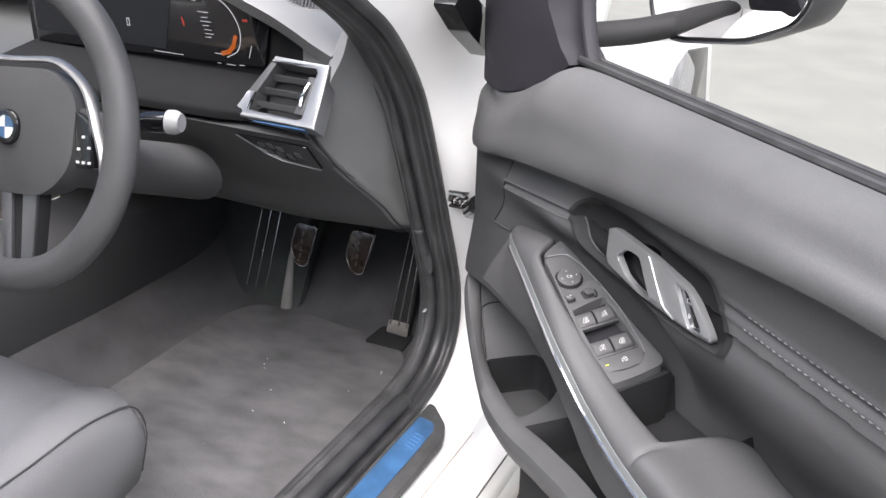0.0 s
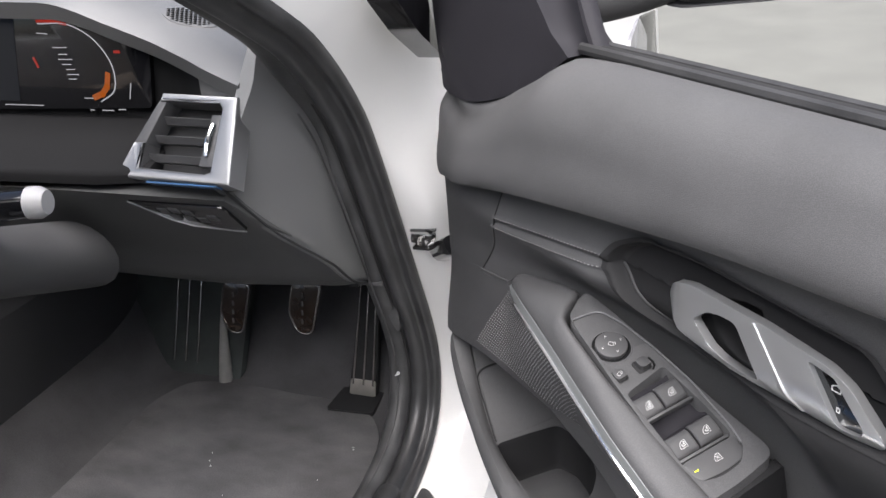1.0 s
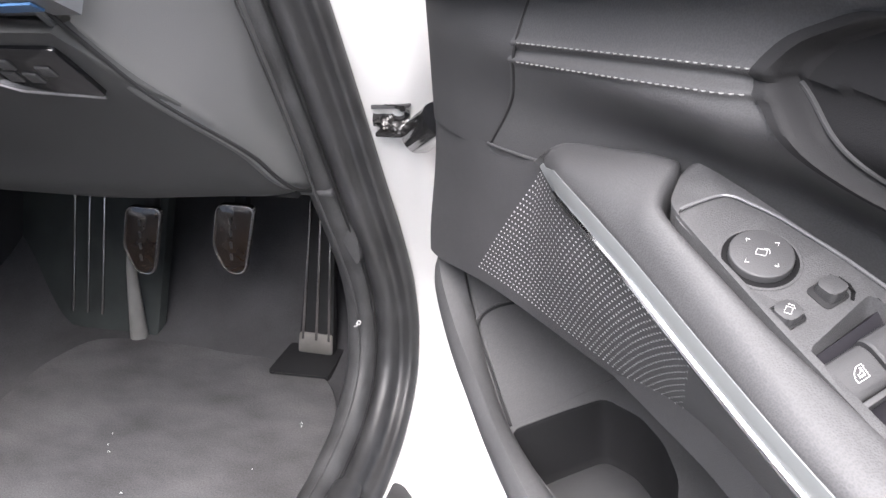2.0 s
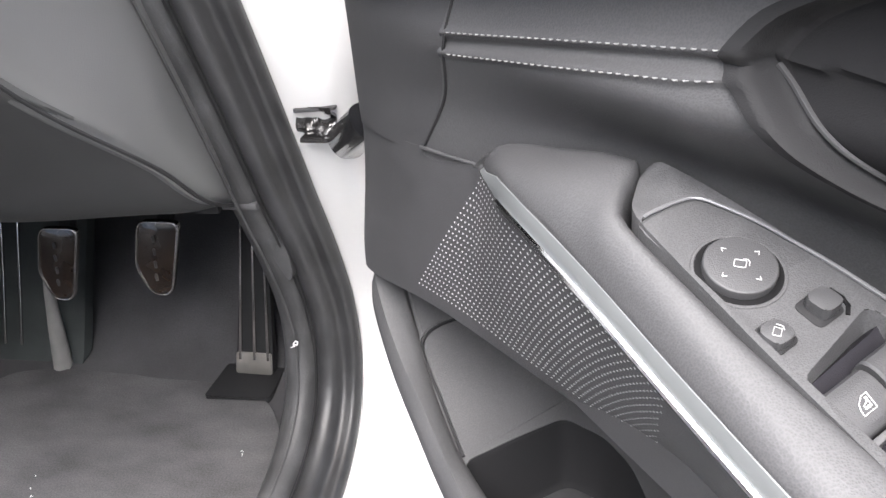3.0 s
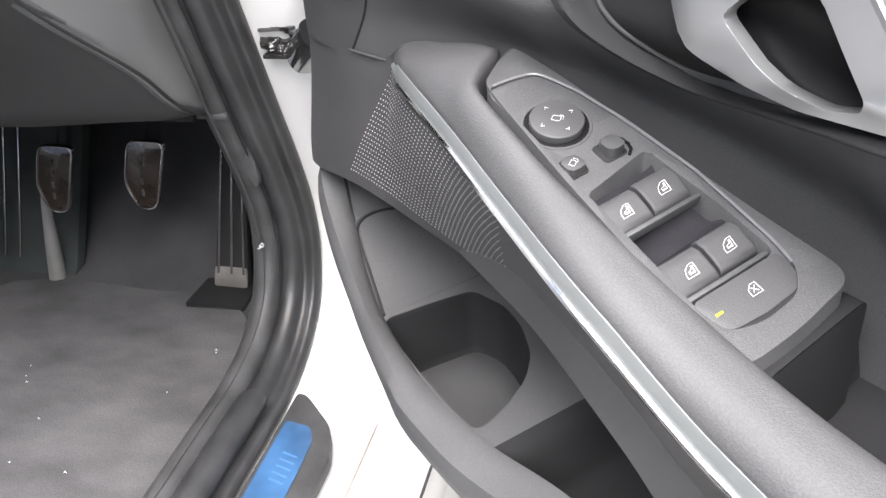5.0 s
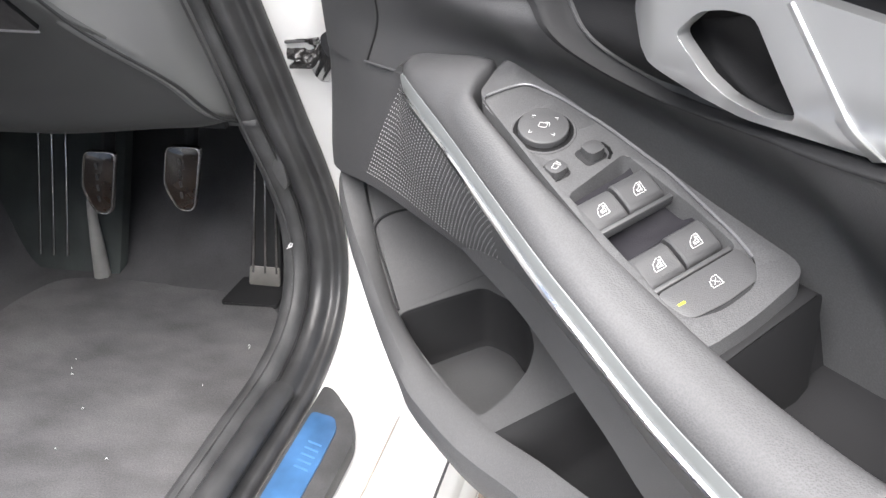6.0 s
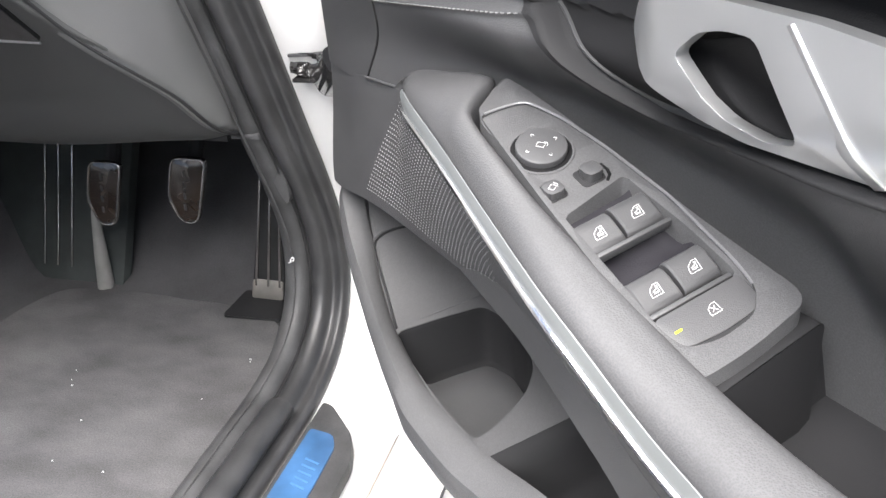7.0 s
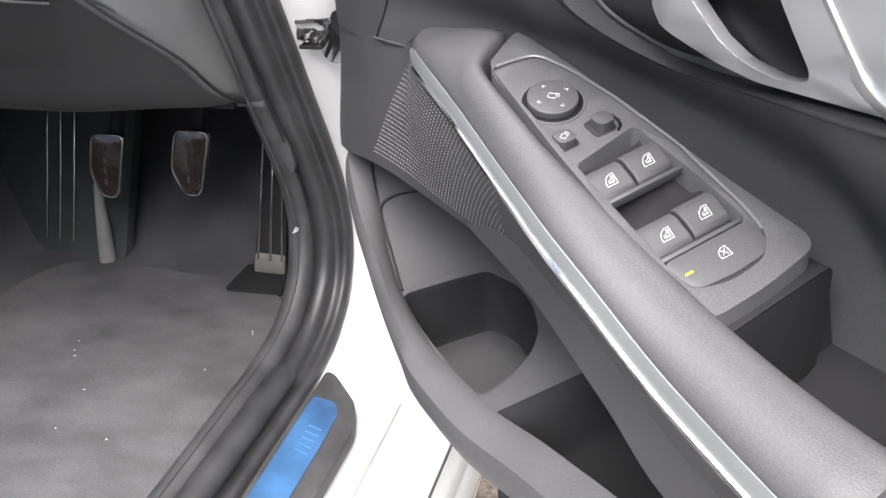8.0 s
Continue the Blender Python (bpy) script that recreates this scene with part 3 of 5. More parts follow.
# the two small mirror buttons
for u, d, nm, lab in ((0.2965, 0.0035, "mirror_fold_button", "small mirror folding button with white sign"), (0.2985, -0.0185, "mirror_select_switch", "small slider switch for the mirrors")):
    m = on_plate(u, d)
    back = -0.0060 if d > 0 else -0.0076
    bm = prism(rounded([(-0.0062, back), (0.0062, back), (0.0062, 0.0060), (-0.0062, 0.0060)], 0.0030), lambda p: m @ Vector((p[0], p[1], -0.002)), lambda p: m @ Vector((p[0], p[1], 0.0004)), bevel=0.0003)
    part("button_recess", bm, DARK, panel)
    b = part(nm, cap(m, 0.0098, 0.0102, 0.0040 if d > 0 else 0.0056, -0.12, 0.0036), LIGHTER, panel, lab)
    if d < 0:
        part("slider_slot", ribbon([[(-0.003, 0.0088), (0.0015, 0.0092), (0.0050, 0.0080), (0.0072, 0.0052)]], 0.0015, m, 0.0006), PITCH, panel)
    if d > 0:
        q = [(-0.002, -0.0026), (0.0012, -0.0028), (0.0018, 0.001), (-0.0012, 0.0016)]
        part("printed_sign", ribbon([q + [q[0]], [(-0.0006, 0.003), (0.002, 0.0026), (0.0026, 0.0008)]], 0.00022, on_plate(u, d, 0.0042) @ pose(0, 0, 0, 0, 0, 40) @ Matrix.Scale(0.85, 4)), INK, b)


def window_switch(u, d, w):
    """A rocker for one window: high at its front, with a rounded nose."""
    m = on_plate(u, d, -0.0026)
    prof = spline([(-0.0092, -0.008), (-0.0098, -0.001), (-0.0088, 0.0026), (-0.005, 0.0044), (0.001, 0.0036), (0.0085, 0.0006), (0.0088, -0.008)], 16)
    rows = [[m @ Vector((q[0], y, q[1] - e)) for q in prof] for y, e in ((-w / 2, 0.0009), (-w / 2 + 0.0009, 0.0), (w / 2 - 0.0009, 0.0), (w / 2, 0.0009))]
    sw = part("window_switch", loft(rows, closed=True), LIGHTER, panel, "grey window switch with white sign", angle=30)
    mi = m @ pose(0.0012, 0, 0.00385, 0, 21, 0) @ pose(0, 0, 0, 0, 0, 90)
    q = [(-0.0036, -0.003), (0.003, -0.003), (0.003, 0.003), (0.0002, 0.003), (-0.0026, 0.0012), (-0.0036, -0.001)]
    pane = [(-0.0014, -0.0016), (0.0016, -0.0016), (0.0016, 0.0006), (-0.0014, -0.0002), (-0.0014, -0.0016)]
    part("printed_sign", ribbon([q + [q[0]], pane, [(-0.0012, -0.001), (0.0014, -0.001)], [(0.0002, 0.0002), (0.0018, 0.0019)], [(0.0008, 0.0019), (0.0018, 0.0019), (0.0018, 0.0009)]], 0.0003, mi @ Matrix.Scale(0.9, 4)), INK, sw)
    return sw


for u in (0.3285, 0.367):
    window_switch(u, 0.0013, 0.0208)
    window_switch(u, -0.0212, 0.0208)
    m = on_plate(u + 0.0118, -0.010)
    part("divider_bar", box((0, 0, -0.002), (0.0026, 0.045, 0.006), m, 0.0008), LIGHTER, panel)
# child lock button across the whole width
m = on_plate(0.3895, -0.010, -0.0004)
pts = rounded([(-0.0085, -0.0235), (0.004, -0.0235), (0.0095, -0.018), (0.0108, 0.0), (0.0095, 0.018), (0.004, 0.0238), (-0.0085, 0.0238)], 0.003, 4)
wider = [(0.0012 + (p[0]) * 1.10, p[1] * 1.045) for p in pts]
part("lock_gap", prism(wider, lambda p: m @ Vector((p[0], p[1], -0.004)), lambda p: m @ Vector((p[0], p[1], 0.0008))), DARK, panel)
lock = part("child_lock_switch", prism(pts, lambda p: m @ Vector((p[0], p[1], -0.008)), lambda p: m @ Vector((p[0], p[1], 0.0020 - 0.06 * p[0])), bevel=0.0008), LIGHTER, panel, "wide child lock switch with yellow lamp")
mi = on_plate(0.3895, -0.0125, 0.0017) @ pose(0, 0, 0, 0, 0, 90)
q = [(-0.0036, -0.003), (0.003, -0.003), (0.003, 0.003), (0.0002, 0.003), (-0.0026, 0.0012), (-0.0036, -0.001)]
part("printed_sign", ribbon([q + [q[0]], [(-0.0016, -0.0016), (0.0016, 0.0016)], [(-0.0016, 0.0016), (0.0016, -0.0016)]], 0.00028, mi @ Matrix.Scale(0.86, 4)), INK, lock)
part("lock_lamp", ribbon([[(0, -0.0014), (0, 0.0014)]], 0.0011, on_plate(0.3895, 0.0075, 0.0017)), YELLOW, lock, "small yellow indicator lamp")

# Added dark plate over the panel's end wall, in place of shade there
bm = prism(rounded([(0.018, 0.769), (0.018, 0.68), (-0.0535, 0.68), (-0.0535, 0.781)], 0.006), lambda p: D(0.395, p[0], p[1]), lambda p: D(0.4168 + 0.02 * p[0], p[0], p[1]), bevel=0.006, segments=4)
part("grip_shade", bm, SHADED_LINER, panel, "dark plate standing in for shade in the pull grip")
# grab well behind the switch panel, its shade put into a dark colour
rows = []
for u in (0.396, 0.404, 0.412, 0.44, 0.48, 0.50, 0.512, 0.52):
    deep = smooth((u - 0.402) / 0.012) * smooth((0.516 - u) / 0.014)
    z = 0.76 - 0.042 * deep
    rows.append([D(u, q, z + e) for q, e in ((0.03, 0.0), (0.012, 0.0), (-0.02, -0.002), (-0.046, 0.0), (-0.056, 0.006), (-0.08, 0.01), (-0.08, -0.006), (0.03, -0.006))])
part("grab_well", loft(rows, closed=True), SHADED_LINER, door, "deep pull grip well", angle=50)
# inner door handle
handle_pts = [(0.329, 0.899), (0.336, 0.910), (0.347, 0.9195), (0.362, 0.9235), (0.428, 0.9225), (0.478, 0.9175), (0.492, 0.911), (0.5175, 0.884), (0.513, 0.8765), (0.494, 0.8735), (0.446, 0.8705), (0.395, 0.868), (0.374, 0.8715), (0.354, 0.8805)]
hole = rounded(PIT, 0.004, 3)
slot = rounded([(0.462, 0.915), (0.482, 0.9125), (0.504, 0.886), (0.500, 0.8795), (0.487, 0.8785)], 0.003, 3)


def handle_d(p):
    u, z = p
    d = -0.004 - 0.014 * smooth((0.352 - u) / 0.03) - 0.010 * smooth((0.886 - z) / 0.02) - 0.004 * smooth((u - 0.48) / 0.04)
    return d


bm = prism(rounded(handle_pts, 0.005, 3), lambda p: D(p[0], handle_d(p) - 0.007, p[1]), lambda p: D(p[0], handle_d(p), p[1]), holes=[hole, slot], bevel=0.0024, segments=4, cuts=2)
handle = part("door_handle", bm, HANDLE, door, "satin aluminium inner door handle", angle=60)
rows = []
for k in range(25):
    t = k / 24
    u, z = 0.4195 + 0.0385 * t, 0.9205 - 0.0485 * t
    rows.append([D(u + a, handle_d((u, z)) + b, z + a * 0.5) for a, b in ((-0.0060, -0.002), (-0.0010, 0.0008), (0.0, 0.0011), (0.0004, 0.0008), (0.0012, -0.002))])
part("handle_ridge", loft(rows, closed=True), HANDLE, handle, "raised slanting edge of the handle")
bm = prism(slot, lambda p: D(p[0], handle_d(p) - 0.010, p[1]), lambda p: D(p[0], handle_d(p) - 0.0035, p[1]))
lockpad = part("lock_button_panel", bm, GLOSS, handle, "gloss black central locking button")
uv = Matrix((UU, (0, 0, 1), DD)).transposed().to_4x4()
uv.translation = D(0.482, handle_d((0.482, 0.9)) - 0.0033, 0.898)
part("printed_sign", ribbon([[(-0.003, 0.004), (-0.003, 0.007), (0.0, 0.0085), (0.003, 0.007), (0.003, 0.004), (-0.003, 0.004)], [(0.002, -0.009), (0.004, -0.009), (0.004, -0.006), (0.002, -0.006), (0.002, -0.009)]], 0.0006, uv), INK, lockpad)

# door pocket: rim, shelf with the cup recess, and the bin behind it
rim_do = along((-0.03, -0.008), (0, 0.003), (0.03, 0.012), (0.06, 0.0195), (0.10, 0.030), (0.15, 0.042), (0.19, 0.05), (0.235, 0.05), (0.31, 0.043), (0.40, 0.04), (1.03, 0.04))
rim_zo = along((-0.03, 0.703), (0, 0.684), (0.03, 0.667), (0.06, 0.653), (0.10, 0.638), (0.15, 0.628), (0.19, 0.622), (0.235, 0.618), (0.31, 0.622), (0.40, 0.632), (1.03, 0.64))
rim_di = along((-0.03, -0.035), (0, -0.021), (0.03, -0.011), (0.06, -0.001), (0.10, 0.010), (0.15, 0.019), (0.19, 0.0245), (0.235, 0.025), (0.31, 0.02), (0.40, 0.018), (1.03, 0.018))
rim_zi = along((-0.03, 0.70), (0, 0.681), (0.03, 0.662), (0.06, 0.643), (0.10, 0.627), (0.15, 0.622), (0.19, 0.621), (0.235, 0.621), (0.31, 0.63), (0.40, 0.64), (1.03, 0.648))
tuck = along((-0.03, 0.14), (0.0, 0.115), (0.05, 0.09), (0.15, 0.08), (1.03, 0.08))
rows = []
for i in range(120):
    u = -0.0255 + (REAR + 0.0255) * (i / 119) ** 1.3
    do, zo, di, zi, w = rim_do(u), rim_zo(u), rim_di(u), rim_zi(u), 0.2 * wrap(u)
    dr = tuck(u)
    sec = spline([(do - 0.15, zo - 1.05 * dr), (do - 0.07, zo - 0.95 * dr), (do - 0.022, zo - 0.72 * dr), (do - 0.004, zo - 0.4 * dr), (do + 0.0005, zo - 0.012), (do - 0.003, zo - 0.002), (do - 0.008, zo), (di + 0.002, zi + 0.001), (di, zi - 0.002), (di - 0.002, zi - 0.008)], 26)
    rows.append([D(u, q[0] + w, q[1]) for q in sec] + [D(u, di - 0.006 + w, zi - 0.05), D(u, di - 0.03 + w, zi - 0.075), D(u, do - 0.14 + w, zo - 0.085 - 0.8 * (dr - 0.1))])
pocket = part("door_pocket", loft(rows, closed=True), SOFT, door, "dark moulded door pocket with a drink holder")
cup = rounded([(0.101, 0.0115), (0.104, -0.03), (0.1085, -0.066), (0.135, -0.0735), (0.165, -0.0675), (0.195, -0.052), (0.214, -0.032), (0.228, -0.004), (0.2355, 0.0235), (0.20, 0.0235), (0.168, 0.0205), (0.135, 0.016)], 0.009, 4)


def shelf_z(u):
    return 0.6185 + 0.25 * max(0.0, 0.12 - u)


shelf_out = [(0.085, 0.004), (0.10, 0.013), (0.15, 0.0225), (0.19, 0.0275), (0.2535, 0.0275), (0.2535, -0.12), (0.085, -0.12)]
bm = prism(shelf_out, lambda p: D(p[0], p[1], 0.600), lambda p: D(p[0], p[1], shelf_z(p[0])), holes=[cup])
shelf = part("pocket_shelf", bm, SOFT, pocket)
# front slope of the shelf
slope = along((-0.03, 0.697), (0.0, 0.6775), (0.04, 0.6525), (0.07, 0.6342), (0.085, 0.6276), (0.0985, 0.62395))
rows = []
for i in range(25):
    u = -0.02 + 0.1185 * i / 24
    z = slope(u)
    rows.append([D(u, rim_di(u) - 0.001, z - 0.003), D(u, rim_di(u) - 0.004, z), D(u, -0.06, z + 0.0005), D(u, -0.12, z + 0.002), D(u, -0.12, z - 0.06), D(u, rim_di(u) - 0.001, z - 0.06)])
part("pocket_front", loft(rows, closed=True), SOFT, pocket, angle=25)
path = spline([(0.0985, 0.0085), (0.0602, -0.0027), (0.0394, -0.0076), (0.0292, -0.0114), (0.0240, -0.0190), (0.0218, -0.0315), (0.0228, -0.044), (0.030, -0.070)], 40)
part("pocket_groove", tube([D(q[0], q[1], slope(q[0]) + 0.0007) for q in path], 0.0011, 6), DARK, pocket)
part("pocket_step", tube([D(q[0] - 0.0022, q[1] + 0.0010, slope(q[0] - 0.0022) - 0.0002) for q in path], 0.0010, 8), SOFT, pocket)
# cup recess: walls and floor; the walls' shade is in their dark colour
cx, cy = 0.168, -0.022
def cup_ring(s, z):
    return [D(cx + (p[0] - cx) * s, cy + (p[1] - cy) * s, z + (shelf_z(p[0]) - 0.6185) * (z > 0.6)) for p in cup]


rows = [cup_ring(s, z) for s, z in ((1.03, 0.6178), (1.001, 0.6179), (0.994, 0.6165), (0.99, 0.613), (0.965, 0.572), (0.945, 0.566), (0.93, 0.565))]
recess = part("cup_recess", loft(rows, closed=True, caps=False), SHADED_LINER, pocket, "deep rounded drink holder", angle=60)
# Added lighter floor; the light that falls on it is put into its colour
rows = [cup_ring(s, z) for s, z in ((0.932, 0.562), (0.93, 0.5658), (0.915, 0.5668), (0.5, 0.5668), (0.0005, 0.5668))]
part("lit_holder_floor", loft(rows, closed=True, caps=False), SOFT, recess, "drink holder floor, coloured lighter as if lit", angle=60)
# bin behind; its dark colour carries the shade inside
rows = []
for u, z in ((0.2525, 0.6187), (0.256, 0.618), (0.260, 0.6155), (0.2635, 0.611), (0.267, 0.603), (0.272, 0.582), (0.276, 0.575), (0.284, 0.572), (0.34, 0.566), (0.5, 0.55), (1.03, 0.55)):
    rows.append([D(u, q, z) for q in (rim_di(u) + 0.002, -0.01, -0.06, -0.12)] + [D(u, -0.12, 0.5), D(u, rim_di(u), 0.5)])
part("pocket_bin", loft(rows, closed=True), SHADED_LINER, pocket, angle=50)
# back wall of the door below the armrest
bm = prism([(-0.0, 0.40), (REAR, 0.40), (REAR, 0.86), (0.02, 0.86)], lambda p: D(p[0], -0.14, p[1]), lambda p: D(p[0], -0.075 - 0.02 * smooth((0.72 - p[1]) / 0.1), p[1]))
part("inner_carrier", bm, DARK, door)
# white outer shell
rows = []
for i in range(31):
    u = -0.01 + (REAR + 0.02) * i / 30
    e = 0.02 * smooth((0.02 - u) / 0.03)
    rows.append([D(u, q, z) for q, z in spline([(-0.12, 0.34), (-0.15 + e, 0.33), (-0.19 + e, 0.36), (-0.235 + e, 0.6), (-0.24 + e, 0.8), (-0.20 + e, 0.95), (-0.13 + e, 1.03), (-0.115, 1.03)], 18)])
part("outer_skin", loft(rows, closed=True), PAINT, door, "white painted outer door skin")

# mirror triangle, window frame and seals
tri = spline([(-0.030, 1.010), (-0.015, 0.994), (0.02, 0.984), (0.07, 0.989), (0.12, 1.008), (0.170, 1.042)], 20)
tri = [tuple(p) for p in tri] + [(0.152, 1.06), (0.130, 1.10), (0.114, 1.17), (0.105, 1.30), (-0.008, 1.30), (-0.032, 1.16), (-0.036, 1.06)]


def tri_d(p):
    return -0.014 - 0.03 * smooth((p[0] - 0.05) / 0.14) - 0.012 * smooth((-0.0 - p[0]) / 0.03) - 0.05 * smooth((p[1] - 1.1) / 0.3)


bm = prism(tri, lambda p: D(p[0], tri_d(p) - 0.05, p[1]), lambda p: D(p[0], tri_d(p), p[1]), bevel=0.005, segments=3, cuts=2)
part("mirror_triangle", bm, SAIL, door, "black plastic triangle inside the mirror")
path = spline([D(0.190, -0.066, 1.035), D(0.170, -0.068, 1.066), D(0.150, -0.072, 1.105), D(0.134, -0.085, 1.18), D(0.126, -0.11, 1.3)], 16)
part("window_frame", tube(path, 0.009, 10, flat=0.6), SAIL, door)
for d, z, r, nm in ((-0.0565, 1.0475, 0.0042, "inner_window_seal"), (-0.0665, 1.0465, 0.0036, "window_slot"), (-0.078, 1.045, 0.0046, "outer_window_seal")):
    path = [D(0.17 + (REAR - 0.17) * k / 30, d, z + 0.004 * k / 30) for k in range(31)]
    part(nm, tube(path, r, 8, flat=1.2), DARK if nm == "window_slot" else RUBBER, door)

# black outer end of the window frame
bm = prism(rounded([(1.08, 1.088), (1.13, 1.046), (1.205, 1.0), (1.215, 1.05), (1.12, 1.105)], 0.01), lambda p: (-0.47, p[0], p[1]), lambda p: (-0.44, p[0], p[1]), bevel=0.004)
part("frame_end", bm, GLOSS, door)
# outside mirror
M = [(-0.02, 1.078), (0.0, 1.048), (0.05, 1.041), (0.18, 1.063), (0.255, 1.093), (0.275, 1.123), (0.27, 1.2), (0.22, 1.22), (0.02, 1.2), (-0.025, 1.15)]
glass = rounded(M, 0.02, 4)
gx, gz = 0.125, 1.13
big = [(gx + (p[0] - gx) * 1.06, gz + (p[1] - gz) * 1.10) for p in glass]
rows = [[D(gx + (p[0] - gx) * s, -0.28 + o, gz + (p[1] - gz) * s) for p in big] for s, o in ((0.95, 0.0), (0.975, 0.008), (1.0, 0.009), (1.01, 0.0), (0.99, -0.02), (0.92, -0.05), (0.75, -0.08), (0.4, -0.10), (0.1, -0.105))]
bm = loft(rows, closed=True, caps=True)
mirror = thing("door_mirror", D(0.1, -0.2, 1.03), "black outside mirror on the open door", "door mirror")
housing = part("housing", bm, SATIN, mirror, "satin black mirror housing")
bm = prism(glass, lambda p: D(p[0], -0.279, p[1]), lambda p: D(p[0], -0.271, p[1]), bevel=0.001)
part("mirror_glass", bm, MIRROR, mirror, "silvered mirror glass")
path = spline([D(-0.04, -0.12, 1.026), D(-0.01, -0.18, 1.036), D(0.01, -0.24, 1.043), D(0.03, -0.285, 1.055)], 14)
part("foot", tube(path, 0.022, 12, flat=0.8), DARK, mirror)
# check strap between pillar and door
WRAPPED = material("dark_wrapped_steel", (0.022, 0.021, 0.021), 0.17, vary=0.3, vscale=60, coat=0.6)
strap = thing("door_check_strap", (-0.493, 1.24, 0.755), "dark glossy door check strap with folded steel bracket", "door hinge")
bm = bmesh.new()
bmesh.ops.create_grid(bm, x_segments=14, y_segments=12, size=0.5)
for v in bm.verts:
    a, b = v.co.x, v.co.y
    fold = 0.006 * math.sin(7.0 * b + 2.2 * a) + 0.0045 * noise.noise(Vector((a * 5, b * 6, 1.7)))
    v.co = Vector((-0.503 + 0.037 * a * (1 - 0.3 * (0.5 - b)) - 0.004 * b, 1.241 + fold + 0.006 * (0.5 - a), 0.7690 + 0.025 * b + 0.003 * a))
bmesh.ops.solidify(bm, geom=bm.faces[:], thickness=0.003)
part("bracket", bm, WRAPPED, strap, "folded black steel bracket")
# Bracket's top in a lighter grey; the light on it is in the colour
bm = prism(rounded([(-0.5195, 1.240), (-0.4845, 1.238), (-0.4855, 1.254), (-0.5175, 1.256)], 0.003), lambda p: (p[0], p[1], 0.778 + 0.08 * (p[0] + 0.505)), lambda p: (p[0], p[1], 0.7805 + 0.08 * (p[0] + 0.505)), bevel=0.001)
part("cover", bm, LIGHTER, strap)
part("lower_fold", box((-0.5025, 1.250, 0.7565), (0.026, 0.03, 0.004), None, 0.0012), WRAPPED, strap)
bm = prism(rounded([(-0.4815, 0.786), (-0.473, 0.791), (-0.455, 0.791), (-0.455, 0.766), (-0.473, 0.7645), (-0.4805, 0.774)], 0.007, 4), lambda p: (p[0] + 0.034, 1.168, p[1] + 0.021), lambda p: (p[0] - 0.0105, 1.232, p[1] - 0.0215), bevel=0.004, segments=3)
part("arm", bm, GLOSS, strap, "rounded black end of the strap")
part("bright_edge", tube([(-0.4905, 1.2315, 0.7605), (-0.4855, 1.231, 0.7595), (-0.4785, 1.2315, 0.7595)], 0.0006, 6), STEEL, strap)


# ---- the car's body round the driver's door ----
car = thing("car", (-1.35, 1.0, 0.0), "white car body with the driver's door open", "car")
SX = -0.53
aperture = spline([(0.0, 0.40), (0.5, 0.40), (0.9, 0.40), (1.10, 0.402), (1.19, 0.405), (1.25, 0.422), (1.293, 0.455), (1.316, 0.505), (1.317, 0.56), (1.3, 0.625), (1.275, 0.69), (1.25, 0.757), (1.226, 0.82), (1.2, 0.885), (1.176, 0.938), (1.145, 0.984), (1.108, 1.026), (1.035, 1.088), (0.95, 1.145), (0.82, 1.215), (0.55, 1.33), (0.2, 1.40)], 150)


def around(sections, x0=SX, n0=0.0, first=0, last=150):
    """A moulding that follows the door opening; sections: (x, inward) pairs, or a function of the way along."""
    rows = []
    for i in range(first, last + 1):
        a, b = aperture[max(i - 1, 0)], aperture[min(i + 1, 150)]
        t = (b - a) / np.linalg.norm(b - a)
        n = np.array((-t[1], t[0]))
        sec = sections(aperture[i]) if callable(sections) else sections
        rows.append([(x0 + dx - 0.30 * max(0.0, aperture[i][1] - 1.06), *(aperture[i] + n * (q + n0))) for dx, q in sec])
    return rows


seal_sec = [tuple(p) for p in spline([(0.002, -0.004), (0.004, 0.006), (-0.002, 0.013), (-0.008, 0.012), (-0.012, 0.012), (-0.018, 0.021), (-0.028, 0.024), (-0.036, 0.018), (-0.038, 0.004)], 24)]
part("door_seal", loft(around(seal_sec), closed=True), RUBBER, car, "black double rubber door seal", angle=60)
trim_sec = [tuple(p) for p in spline([(-0.036, 0.004), (-0.038, 0.022), (-0.045, 0.031), (-0.056, 0.032), (-0.066, 0.026), (-0.072, 0.010), (-0.078, -0.03), (-0.085, -0.10)], 18)] + [(-0.075, -0.11), (-0.03, -0.02)]


def trim_at(q):
    """The trim grows slimmer up the windscreen pillar."""
    k = 1 - 0.25 * smooth((q[1] - 0.48) / 0.08) - 0.30 * smooth((q[1] - 0.86) / 0.14)
    return [(dx, n * k if n > 0.004 else n) for dx, n in trim_sec]


part("sill_trim", loft(around(trim_at), closed=True), TRIM, car, "dark plastic sill and pillar trim", angle=60)
for q0, r0, nm in ((0.0330, 0.0013, "trim_ridge"), (0.0205, 0.0010, "trim_groove")):
    ridge = [(-0.0385 - 0.012 * (nm == "trim_ridge") + r0 * math.cos(a), q0 - 0.0006 + r0 * math.sin(a)) for a in [2 * math.pi * k / 6 for k in range(6)]]
    part(nm, loft(around(ridge, last=96), closed=True), TRIM if nm == "trim_ridge" else DARK, car)
jamb_sec = [tuple(p) for p in spline([(-0.03, -0.006), (0.0, -0.003), (0.045, -0.003), (0.060, -0.010), (0.074, -0.016), (0.082, -0.017), (0.088, -0.014), (0.098, -0.024), (0.105, -0.033), (0.128, -0.034), (0.145, -0.042), (0.163, -0.052), (0.168, -0.09), (0.165, -0.16)], 30)] + [(0.10, -0.16), (-0.03, -0.06)]


